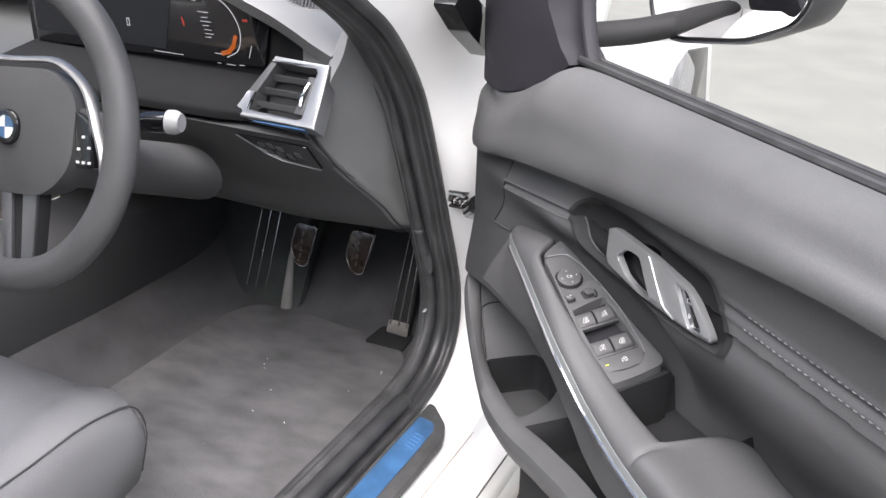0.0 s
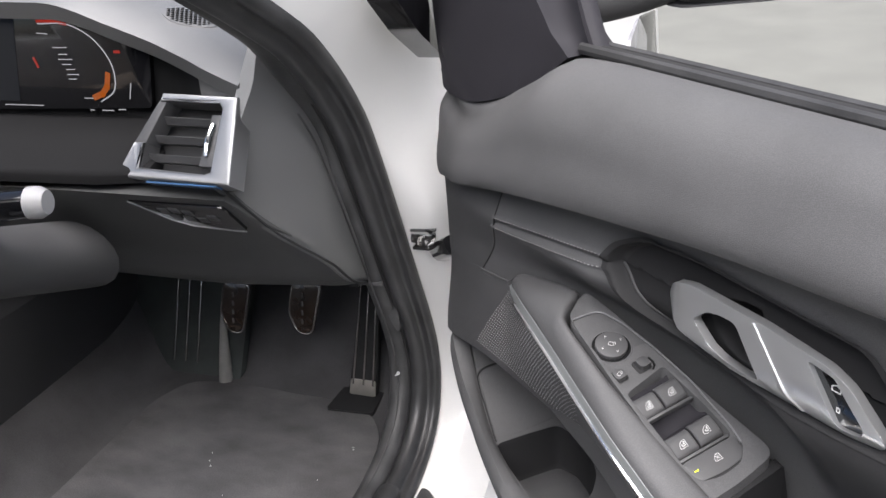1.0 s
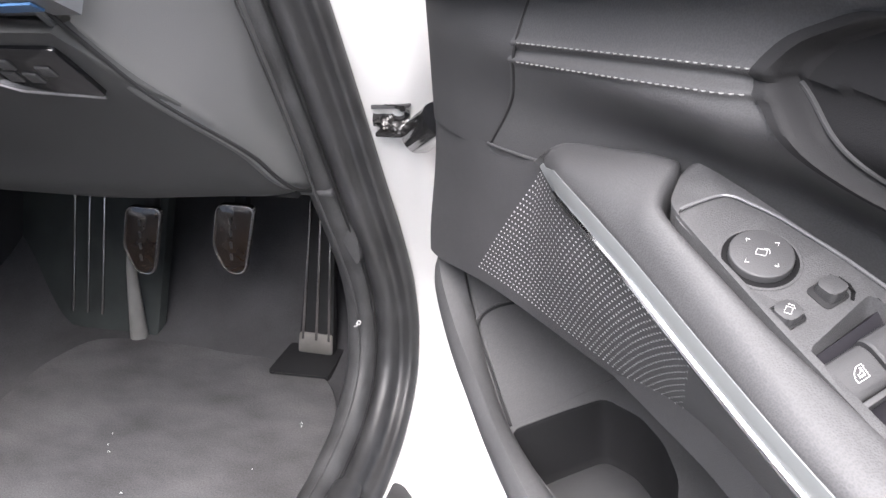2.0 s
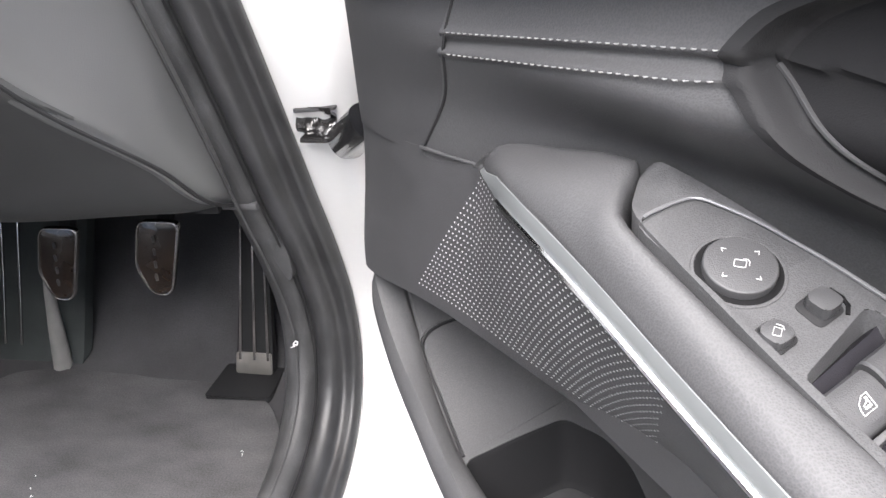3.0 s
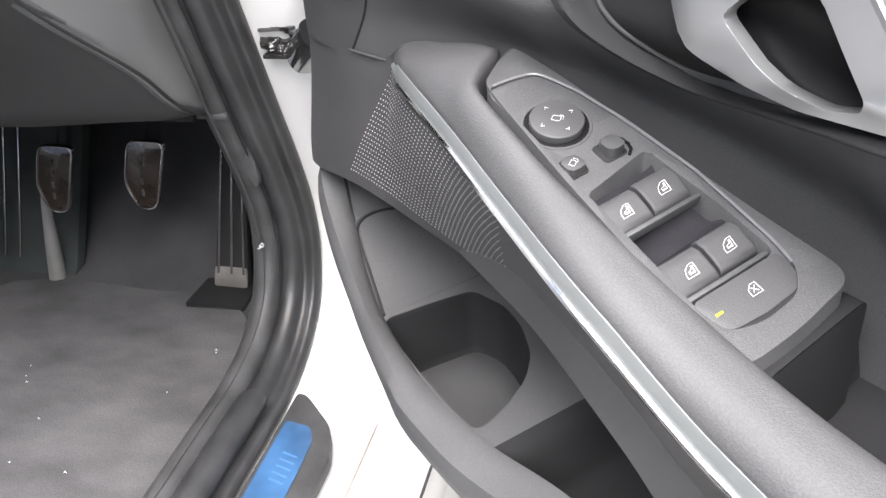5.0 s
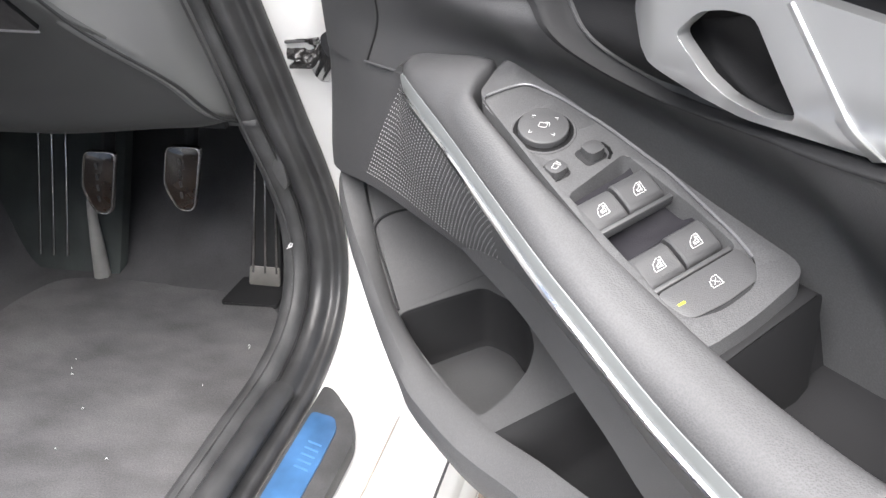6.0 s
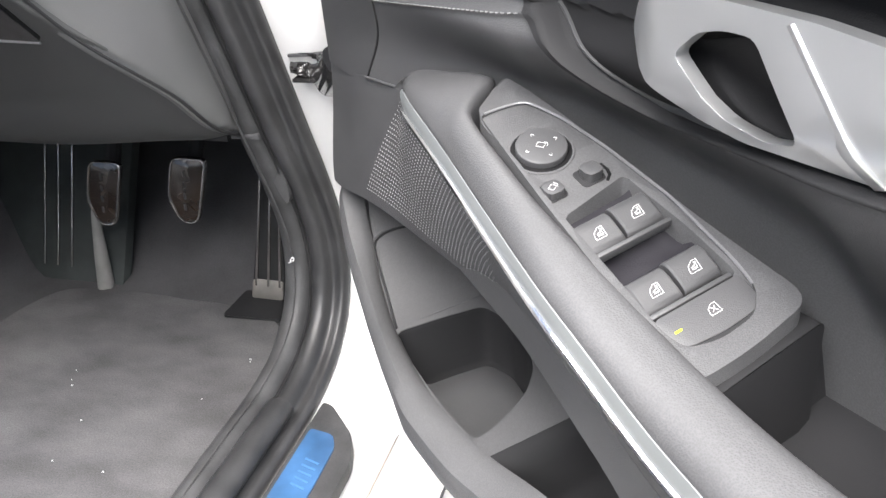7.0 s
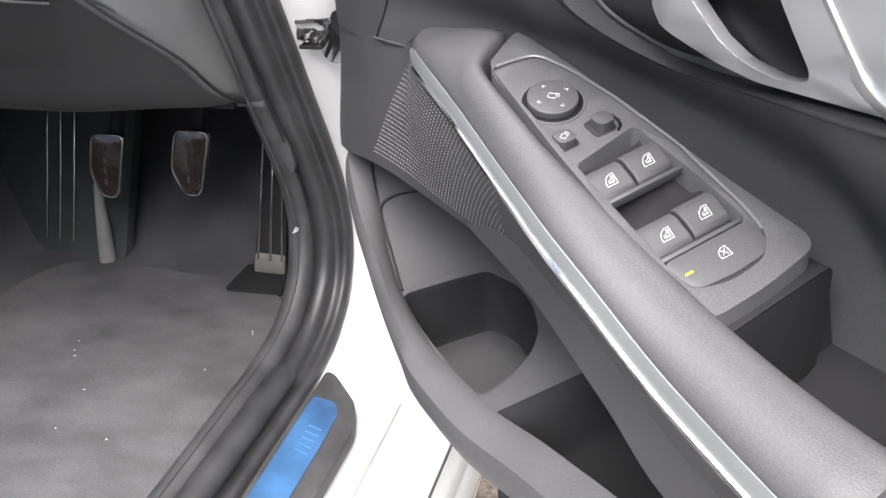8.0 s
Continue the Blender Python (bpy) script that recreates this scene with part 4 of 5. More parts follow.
def jamb_at(q):
    """The painted flange turns outwards up the hinge pillar."""
    k = 1.9 * smooth((q[1] - 0.80) / 0.2)
    return [(dx, n - k * max(0.0, dx - 0.004)) for dx, n in jamb_sec]


part("door_jamb", loft(around(jamb_at, last=112), closed=True), PAINT, car, "white painted sill and hinge pillar", angle=50)
pillar_sec = [(-0.03, -0.006), (0.0, -0.003), (0.012, -0.008), (0.018, -0.03), (0.005, -0.055), (-0.03, -0.06)]
part("windscreen_pillar", loft(around(pillar_sec, first=108), closed=True), PAINT, car)
# outer sill below the door
rows = []
for y in (-0.6, 0.0, 0.6, 1.1, 1.38):
    rows.append([(x, y, z) for x, z in spline([(-0.50, 0.36), (-0.40, 0.355), (-0.365, 0.33), (-0.37, 0.24), (-0.43, 0.18), (-0.55, 0.17)], 14)])
part("outer_sill", loft(rows, closed=True), PAINT, car)
# fender with the wheel arch, headlight and bumper corner
arch = [(1.66 + 0.36 * math.cos(a), 0.34 + 0.36 * math.sin(a)) for a in [math.pi * (1.03 - 1.06 * k / 20) for k in range(21)]]
fender = [(1.345, 0.25)] + arch + [(2.40, 0.34), (2.58, 0.60), (2.47, 0.812), (2.15, 0.862), (1.9, 0.912), (1.6, 0.955), (1.36, 0.985), (1.335, 0.75)]


def fender_x(p):
    return -0.375 - 0.03 * smooth((p[1] - 0.84) / 0.16) + 0.01 * smooth((p[0] - 1.75) / 0.7) - 0.02 * smooth((0.6 - p[1]) / 0.3)


part("fender", prism(fender, lambda p: (fender_x(p) - 0.10, p[0], p[1]), lambda p: (fender_x(p), p[0], p[1]), bevel=0.006), PAINT, car, "white front fender and bumper corner")
lamp_pts = rounded([(2.15, 0.855), (2.04, 0.825), (2.06, 0.70), (2.24, 0.66), (2.27, 0.79)], 0.02)
part("headlight", prism(lamp_pts, lambda p: (fender_x(p) - 0.12, p[0], p[1]), lambda p: (fender_x(p) + 0.004, p[0], p[1]), bevel=0.006), LENS, car, "grey glazed headlight")
dark_pts = rounded([(2.18, 0.85), (2.40, 0.82), (2.49, 0.64), (2.30, 0.62)], 0.01)
part("air_curtain", prism(dark_pts, lambda p: (fender_x(p) - 0.14, p[0], p[1]), lambda p: (fender_x(p) + 0.002, p[0], p[1]), bevel=0.002), GLOSS, car, "black gap beside the headlight")
# bonnet and far side, roof and windscreen frame
rows = []
for y, z, w in ((1.42, 1.0, 0.0), (1.7, 0.985, 0.0), (2.0, 0.95, 0.03), (2.3, 0.88, 0.09), (2.45, 0.78, 0.16)):
    rows.append([(x, y, z - h) for x, h in ((-0.47 - w, 0.05), (-0.55 - w, 0.012), (-0.9, 0.0), (-1.35, -0.01), (-1.8, 0.0), (-2.15 + w, 0.012), (-2.23 + w, 0.05))])
part("bonnet", loft(rows), PAINT, car)
rows = []
for y, z in ((0.62, 1.36), (0.45, 1.40), (0.0, 1.43), (-0.7, 1.42), (-1.2, 1.36)):
    rows.append([(x, y, z - h) for x, h in ((-0.66, 0.05), (-0.74, 0.015), (-1.35, 0.0), (-1.96, 0.015), (-2.04, 0.05))])
bm = loft(rows)
bmesh.ops.solidify(bm, geom=bm.faces[:], thickness=0.03)
part("roof", bm, PAINT, car)
part("far_side", box((-2.2, 0.5, 0.62), (0.12, 3.6, 0.75), None, 0.03), PAINT, car)
part("rear_wall", box((-1.35, -1.15, 0.7), (1.6, 0.1, 1.0), None, 0.03), DARK, car)
part("firewall", box((-1.35, 1.86, 0.62), (1.6, 0.08, 0.75), None, 0.01), DARK, car)
part("centre_tunnel", box((-1.34, 0.7, 0.42), (0.24, 2.0, 0.34), None, 0.05), PLASTIC, car)
# rear side: pillar, rear door and its window
rows = []
for y in (0.02, 0.0, -0.5, -1.2, -1.7):
    rows.append([(x, y, z) for x, z in spline([(-0.55, 0.30), (-0.40, 0.31), (-0.355, 0.55), (-0.36, 0.80), (-0.42, 0.96), (-0.47, 1.0), (-0.55, 1.0)], 16)])
part("rear_door", loft(rows, closed=True), PAINT, car, "closed white rear door")
part("rear_window", prism([(-0.05, 1.0), (-1.2, 1.0), (-1.0, 1.3), (-0.05, 1.34)], lambda p: (-0.55 - 0.45 * (p[1] - 1.0), p[0], p[1]), lambda p: (-0.54 - 0.45 * (p[1] - 1.0), p[0], p[1])), GLOSS, car)
part("centre_pillar", prism([(-0.06, 0.42), (0.06, 0.42), (0.10, 1.0), (0.14, 1.38), (0.02, 1.38), (-0.04, 1.0)], lambda p: (-0.66 - 0.3 * max(0, p[1] - 1.0), p[0], p[1]), lambda p: (-0.55 - 0.35 * max(0, p[1] - 1.0), p[0], p[1]), bevel=0.006), PLASTIC, car)
# fine groove along the sill
part("sill_groove", tube([(-0.372, -0.4 + 0.08 * k, 0.3645) for k in range(22)], 0.0016, 6), LIGHTER, car)
# Thin beige line along a fold of the sill
BEIGE = material("beige_sill_line", (0.36, 0.31, 0.26), 0.6, vary=0.2, vscale=30)
part("sill_seam", tube([(-0.4355, -0.4 + 0.053 * k, 0.3845) for k in range(31)], 0.0009, 6), BEIGE, car, "thin beige seam on the sill")
wheel = thing("front_wheel", (-0.42, 1.66, 0.0), "front wheel with dark tyre under the white fender", "car wheel")
ring = [(-0.48, 1.66 + 0.28 * math.cos(a), 0.32 + 0.28 * math.sin(a)) for a in [2 * math.pi * k / 40 for k in range(40)]]
part("tyre", tube(ring, 0.07, 10, flat=1.3, up=(1, 0, 0), ring=True), TYRE, wheel)
part("rim", disc(pose(-0.50, 1.66, 0.32, 0, 90, 0), 0.225, 0.06, 32, 0.01), SILVER, wheel)

# sill plate with its blue film
PALE = material("pale_blue_print", (0.055, 0.14, 0.31), 0.4, vary=0.2, vscale=40)
outl = rounded([(-0.5195, 1.193), (-0.508, 1.190), (-0.468, 1.150), (-0.4555, 1.115), (-0.455, 0.45), (-0.5195, 0.45)], 0.012, 4)
sill = thing("sill_plate", (-0.487, 0.8, 0.40), "dark sill plate still covered with blue film", "sill plate")
part("frame", prism(outl, lambda p: (p[0], p[1], 0.397), lambda p: (p[0], p[1], 0.4125), bevel=0.003), TRIM, sill, "dark plastic frame of the sill plate")
outl = rounded([(-0.5145, 1.150), (-0.487, 1.145), (-0.478, 1.128), (-0.4765, 1.08), (-0.4765, 0.47), (-0.5145, 0.47)], 0.006, 4)
film = part("protective_film", prism(outl, lambda p: (p[0], p[1], 0.412), lambda p: (p[0], p[1], 0.4142), bevel=0.0006), FILM, sill, "wrinkled bright blue protective film")
for k in range(5):
    y = 1.108 - 0.0085 * k
    part("film_mark", prism([(-0.500, y), (-0.484, y - 0.0045), (-0.484, y - 0.0065), (-0.500, y - 0.002)], lambda p: (p[0], p[1], 0.4138), lambda p: (p[0], p[1], 0.4147)), PALE, sill)
# rounded end of the tread trim beside it
rows = []
for k in range(40):
    t = k / 39
    y = 1.163 - 0.9 * t ** 1.6
    g = math.sqrt(max(0.0, 1 - max(0.0, (0.04 - t) / 0.04) ** 2)) * 0.97 + 0.03
    rows.append([(-0.5515 + 0.0155 * g * math.cos(a), y, 0.428 + 0.0125 * g * math.sin(a)) for a in [2 * math.pi * q / 14 for q in range(14)]])
part("tread_lip", loft(rows, closed=True), RUBBER, car, "rounded rubber lip on the sill")

# ---- footwell ----
UNDER = material("dark_carpet", (0.068, 0.067, 0.069), 0.98, grain=0.8, scale=600, vary=0.25, vscale=9, spec=0.1, fine=0.14)
floor_z = along((0.0, 0.335), (1.30, 0.335), (1.40, 0.337), (1.48, 0.352), (1.56, 0.40), (1.68, 0.52), (1.85, 0.72))
rows = []
for i in range(81):
    y = 0.0 + 1.85 * i / 80
    row = []
    for j in range(41):
        x = -1.26 + 0.66 * j / 40
        z = floor_z(y) + 0.006 * noise.noise(Vector((x * 6, y * 6, 0.3))) + 0.10 * smooth((-1.12 - x) / 0.12) + 0.03 * smooth((x + 0.63) / 0.04)
        row.append((x, y, z))
    rows.append(row)
single("footwell_carpet", loft(rows), UNDER, "dark grey footwell carpet rising to the firewall", "carpet", "structure")
mat_pts = rounded([(-1.10, 0.55), (-0.625, 0.55), (-0.622, 1.20), (-0.66, 1.36), (-0.70, 1.418), (-0.80, 1.442), (-1.0, 1.446), (-1.075, 1.432), (-1.105, 1.36)], 0.03, 5)
single("floor_mat", prism(mat_pts, lambda p: (p[0], p[1], 0.333), lambda p: (p[0], p[1], 0.3445), bevel=0.004), CARPET, "dark grey carpet floor mat on the footwell floor", "floor mat")
bm = bmesh.new()
for k in range(10):
    x, y = random.uniform(-1.0, -0.66), random.uniform(0.95, 1.33)
    a = random.uniform(0, 3.1)
    s = random.uniform(0.0006, 0.0024)
    tube([(x, y, 0.346), (x + s * math.cos(a), y + s * math.sin(a), 0.3475), (x + 1.6 * s * math.cos(a + 0.6), y + 1.6 * s * math.sin(a + 0.6), 0.346)], 0.0004, 4, bm=bm)
single("lint", bm, DOTS, "scattered pale lint on the floor mat", "lint", "stuff")


PEDAL = material("polished_pedal_rubber", (0.030, 0.021, 0.016), 0.2, vary=0.15, vscale=45, coat=0.5)


# pedals
def pedal_pad(name, x0, x1, z0, z1, y, label):
    """A hanging pedal: rounded pad in a steel frame on its arm."""
    cx = (x0 + x1) / 2
    ped = thing(name, (cx, y + 0.02, floor_z(y)), label, "pedal")
    lean = 0.30
    pts = rounded([(x0 + 0.004, z1), (x1, z1), (x1 - 0.016, z0), (x0 + 0.016, z0), (x0 - 0.004, z0 + 0.03)], 0.012, 5)
    place = lambda p, o: (p[0], y + lean * (z1 - p[1]) * -1 + 0.025 + o, p[1])
    inner = [(cx - 0.0015 + (p[0] - cx) * 0.915, (z0 + z1) / 2 + (p[1] - (z0 + z1) / 2) * 0.945) for p in pts]
    part("frame", prism(pts, lambda p: place(p, 0.006), lambda p: place(p, 0.0), holes=[inner], bevel=0.0025), STEEL, ped, "bright steel pedal frame")
    pad = part("pad", prism(inner, lambda p: place(p, 0.0055), lambda p: place(p, 0.0015), bevel=0.001), PEDAL, ped, "brownish black pedal pad, polished by use")
    bm = bmesh.new()
    for k in range(4):
        zz = z0 + (z1 - z0) * (0.25 + 0.17 * k)
        box(place((cx - 0.006, zz), 0.0005), (0.003, 0.003, 0.009), None, 0.0008, bm=bm)
    part("ribs", bm, LIGHTER, pad)
    path = spline([(cx, y + 0.03, z0 + 0.05), (cx, y + 0.06, z1 + 0.02), (cx + 0.01, y + 0.12, z1 + 0.16)], 12)
    part("arm", tube(path, 0.009, 8, flat=1.2, up=(1, 0, 0)), DARK, ped)
    return ped


pedal_pad("brake_pedal", -0.831, -0.773, 0.488, 0.572, 1.415, "black brake pedal in a steel frame")
pedal_pad("clutch_pedal", -0.966, -0.908, 0.474, 0.559, 1.415, "black clutch pedal in a steel frame")
FOOT = material("worn_steel", (0.27, 0.255, 0.235), 0.55, 0.8, grain=0.2, scale=500, vary=0.15, vscale=40)
acc = thing("accelerator_pedal", (-0.73, 1.46, 0.335), "floor-hinged accelerator pedal with steel cover", "pedal")


def acc_place(p, o):
    """Across the pedal and up along it."""
    return (-0.7335 + p[0] + 0.004 * p[1] / 0.1, 1.455 + 0.31 * p[1] - o * 0.9, 0.349 + 0.94 * p[1] + o * 0.3)


pts = rounded([(-0.0255, 0.0), (0.0255, 0.0), (0.018, 0.215), (-0.012, 0.225)], 0.005, 4)
part("pad", prism(pts, lambda p: acc_place(p, -0.012), lambda p: acc_place(p, 0.0), bevel=0.003), DARK, acc)
part("steel_foot", prism(rounded([(-0.0245, 0.002), (0.0245, 0.002), (0.0235, 0.03), (-0.0235, 0.03)], 0.004), lambda p: acc_place(p, -0.002), lambda p: acc_place(p, 0.0025), bevel=0.001), FOOT, acc, "dull steel foot of the pedal")
for x, w in ((-0.0185, 0.0022), (0.001, 0.0022), (0.019, 0.0020)):
    part("steel_rail", prism([(x - w, 0.02), (x + w, 0.02), (x * 0.75 + w * 0.6, 0.21), (x * 0.75 - w * 0.6, 0.21)], lambda p: acc_place(p, -0.001), lambda p: acc_place(p, 0.0028), bevel=0.001), STEEL, acc)
part("base", prism(rounded([(-0.782, 1.408), (-0.697, 1.413), (-0.70, 1.53), (-0.772, 1.53)], 0.008), lambda p: (p[0], p[1], 0.33), lambda p: (p[0], p[1], 0.349 + 0.05 * (p[1] - 1.425)), bevel=0.005), DARK, acc, "black rubber pedal base")
# left foot rest with its ribs, and the cone of the clutch linkage
FELT = material("dark_green_grey_felt", (0.045, 0.05, 0.049), 0.95, grain=0.6, scale=700, vary=0.25, vscale=14, spec=0.1)
BOOT = material("grey_boot_rubber", (0.22, 0.215, 0.205), 0.6, grain=0.3, scale=500, vary=0.15, vscale=30)
rest = thing("foot_rest", (-1.08, 1.5, 0.335), "dark foot rest with three steel ribs", "foot rest")
part("plate", prism(rounded([(-1.27, 0.325), (-0.982, 0.335), (-0.965, 0.60), (-1.26, 0.60)], 0.02), lambda p: (p[0], 1.475 + 0.45 * (p[1] - 0.34), p[1]), lambda p: (p[0], 1.455 + 0.45 * (p[1] - 0.34), p[1]), bevel=0.004), FELT, rest)
for x in (-1.125, -1.1, -1.0745):
    part("rib", prism([(x - 0.0016, 0.365), (x + 0.0016, 0.365), (x + 0.0016, 0.58), (x - 0.0016, 0.58)], lambda p: (p[0], 1.456 + 0.45 * (p[1] - 0.34), p[1]), lambda p: (p[0], 1.4515 + 0.45 * (p[1] - 0.34), p[1]), bevel=0.0006), STEEL, rest)
boot = thing("clutch_boot", (-1.01, 1.452, 0.333), "grey conical boot between clutch pedal and floor", "pedal boot")
part("cone", tube([(-1.011, 1.452, 0.33), (-1.0, 1.452, 0.40), (-0.99, 1.453, 0.465), (-0.975, 1.455, 0.52)], [0.0135, 0.010, 0.006, 0.004], 14, flat=1.0, up=(0, 1, 0)), BOOT, boot)
# small white clip on the trim
clip = ribbon([[(-0.005, 0.005), (-0.003, 0.0), (0.0, 0.002), (0.005, -0.001), (0.004, -0.005), (-0.001, -0.004), (0.0, 0.002)]], 0.0014, pose(-0.5765, 1.277, 0.5345, 0, -60, 90) @ Matrix.Scale(0.62, 4), 0.001)
single("tag", clip, INK, "small bent white tag on the sill trim", "tag")

# ---- dashboard ----
dash = thing("dashboard", (-1.1, 1.2, 0.69), "dark grey dashboard with display and air vent", "dashboard")
prof = spline([(1.043, 0.892), (1.058, 0.878), (1.09, 0.842), (1.16, 0.765), (1.205, 0.715), (1.225, 0.698), (1.245, 0.690), (1.262, 0.693), (1.275, 0.705), (1.36, 0.72), (1.6, 0.75)], 40)
cap_in = spline([(1.045, 0.906), (1.066, 0.878), (1.095, 0.836), (1.16, 0.764), (1.21, 0.715), (1.252, 0.692)], 40)
cap_out = spline([(1.13, 1.06), (1.18, 1.045), (1.25, 0.97), (1.32, 0.86), (1.36, 0.76), (1.35, 0.69)], 40)


def cap_x(y, z):
    return -0.582 - 0.054 * smooth((1.17 - y) / 0.13) - 0.35 * max(0.0, z - 1.0) - 0.03 * smooth((y - 1.22) / 0.12)


rows = []
for k in range(80):
    x = -0.586 - 1.5 * (k / 79) ** 2.4
    e = 0.030 * (1 - math.sqrt(max(0.0, 1 - (1 - min(1.0, (-0.586 - x) / 0.055)) ** 2)))
    lower = 0.014 * smooth((-0.60 - x) / 0.22)
    rows.append([(min(x, cap_x(q[0], q[1]) - 0.003), q[0] + 0.7 * e, q[1] + 0.35 * e - lower * smooth((0.76 - q[1]) / 0.05)) for q in prof] + [(x - 0.03, 1.6, 0.90), (x - 0.03, 1.12, 0.895)])
part("knee_panel", loft(rows, closed=True), KNEE, dash, "soft dark grey knee panel", angle=60)
part("underside", prism([(-0.60, 1.24), (-2.15, 1.24), (-2.15, 1.9), (-0.60, 1.9)], lambda p: (p[0], p[1], 0.69 + 0.05 * (p[1] - 1.24)), lambda p: (p[0], p[1], 0.705 + 0.05 * (p[1] - 1.24))), DARK, dash)
rows = []
for a, b in zip(cap_in, cap_out):
    row = []
    for k in range(15):
        q = a + (b - a) * k / 14
        row.append((cap_x(*q) - 0.010 * (1 - min(1.0, k / 2)) ** 2, *q))
    thick = 0.005
    row += [(cap_x(*b) - thick, *b), (cap_x(*a) - thick - 0.01, *a)]
    rows.append(row)
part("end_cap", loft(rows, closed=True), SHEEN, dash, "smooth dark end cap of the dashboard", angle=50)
part("end_cap_seam", tube([(cap_x(*q) - 0.0035, *q) for q in cap_in], 0.0016, 6), DARK, dash)
low_trim = rounded([(-0.596, 0.690), (-0.5655, 0.690), (-0.5629, 0.6491), (-0.5614, 0.6148), (-0.5660, 0.6060), (-0.5727, 0.6203), (-0.5836, 0.6513), (-0.5965, 0.6677)], 0.004, 3)
part("pillar_foot", prism(low_trim, lambda p: (p[0], 1.30, p[1]), lambda p: (p[0], 1.272, p[1]), bevel=0.003), TRIM, dash, "dark lower end of the pillar trim")
part("trim_tab", box((-0.586, 1.262, 0.693), (0.034, 0.03, 0.007), None, 0.002), PLASTIC, dash)
# upper pad
front = along((-1.35, 1.135), (-0.85, 1.13), (-0.76, 1.125), (-0.71, 1.112), (-0.67, 1.098), (-0.62, 1.088))
crown = along((-1.35, 1.088), (-0.90, 1.08), (-0.80, 1.052), (-0.74, 1.033), (-0.69, 1.018), (-0.62, 0.995))
rows = []
for k in range(60):
    x = -1.35 + 0.72 * k / 59
    yf, zf = front(x), crown(x)
    rows.append([(x, *q) for q in spline([(yf + 0.012, zf - 0.02), (yf + 0.002, zf - 0.012), (yf + 0.002, zf), (yf + 0.02, zf + 0.010), (yf + 0.10, zf + 0.02), (1.35, 1.04), (1.6, 1.0)], 20)] + [(x, 1.6, 0.93), (x, 1.25, zf - 0.04), (x, yf + 0.03, zf - 0.024)])
part("upper_pad", loft(rows, closed=True), SHEEN, dash, "soft upper dashboard pad, lightened for sky sheen")
part("display_housing", prism([(-1.3, 0.90), (-0.757, 0.915), (-0.757, 1.035), (-0.80, 1.046), (-0.93, 1.074), (-1.3, 1.08)], lambda p: (p[0], 1.3, p[1]), lambda p: (p[0], 1.158, p[1])), PITCH, dash)
rows = []
for k in range(17):
    x = -0.757 + 0.10 * k / 16
    y = 1.158 - 0.045 * smooth(k / 16)
    zt = along((-0.757, 1.034), (-0.72, 1.02), (-0.71, 1.005), (-0.70, 0.995), (-0.657, 0.988))(x)
    rows.append([(x, y, 0.91), (x, y - 0.001, 0.95), (x, y, zt), (x, 1.3, zt), (x, 1.3, 0.91)])
part("display_bezel", loft(rows[:9], closed=True), PITCH, dash)
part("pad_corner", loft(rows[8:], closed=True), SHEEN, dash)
screen = part("instrument_display", prism(rounded([(-1.28, 0.942), (-0.79, 0.955), (-0.775, 1.03), (-0.82, 1.038), (-0.93, 1.068), (-1.28, 1.075)], 0.006), lambda p: (p[0], 1.16, p[1]), lambda p: (p[0], 1.151, p[1]), bevel=0.002), GLOSS, dash, "black glass instrument display, lit")
WHITE, RED, ORANGE, NAVY = glowing("display_white", (0.8, 0.8, 0.85), 0.22), glowing("display_red", (0.8, 0.05, 0.03), 0.14), glowing("display_orange", (0.9, 0.2, 0.02), 0.14), glowing("display_navy", (0.02, 0.05, 0.12), 0.018)
ms = Matrix(((1, 0, 0, 0), (0, 0, -1, 1.1505), (0, 1, 0, 0), (0, 0, 0, 1)))
arc = [tuple(p) for p in spline([(-0.925, 1.054), (-0.88, 1.052), (-0.85, 1.035), (-0.832, 1.0), (-0.838, 0.975), (-0.86, 0.962)], 24)]
part("gauge_arc", ribbon([arc], 0.0014, ms), WHITE, screen)
for q in ([(-0.925, 1.057), (-0.90, 1.0565), (-0.885, 1.053)], [(-0.945, 1.013), (-0.942, 1.003)], [(-0.8245, 1.021), (-0.8185, 1.021)]):
    part("red_mark", ribbon([q], 0.0034, ms), RED, screen)
part("gauge_orange", ribbon([[(-0.868, 0.967), (-0.856, 0.971), (-0.847, 0.98), (-0.842, 0.994)]], 0.007, ms), ORANGE, screen)
bars = [[(-0.912, 1.026), (-0.892, 1.026)], [(-0.908, 1.012), (-0.888, 1.012)], [(-0.9, 1.0), (-0.888, 1.0)], [(-0.906, 1.018), (-0.894, 1.018)], [(-0.904, 1.006), (-0.892, 1.006)], [(-0.9, 0.9885), (-0.889, 0.9885)], [(-0.93, 1.043), (-0.915, 1.042)], [(-0.838, 0.9525), (-0.828, 0.9525)], [(-0.9, 0.994), (-0.884, 0.994)], [(-0.884, 0.9655), (-0.868, 0.9655)], [(-1.01, 0.955), (-0.95, 0.955)], [(-0.88, 0.951), (-0.874, 0.951)], [(-0.862, 0.951), (-0.846, 0.951)], [(-0.812, 0.984), (-0.818, 0.966)], [(-1.09, 1.03), (-1.08, 1.03)], [(-1.16, 0.99), (-1.12, 0.99)]]
part("display_zero", ribbon([[(-1.0625, 0.990), (-1.0575, 0.990), (-1.0575, 1.001), (-1.0625, 1.001), (-1.0625, 0.990)]], 0.0014, ms), WHITE, screen)
for q in bars:
    part("display_text", ribbon([q], 0.0010, ms), WHITE, screen)
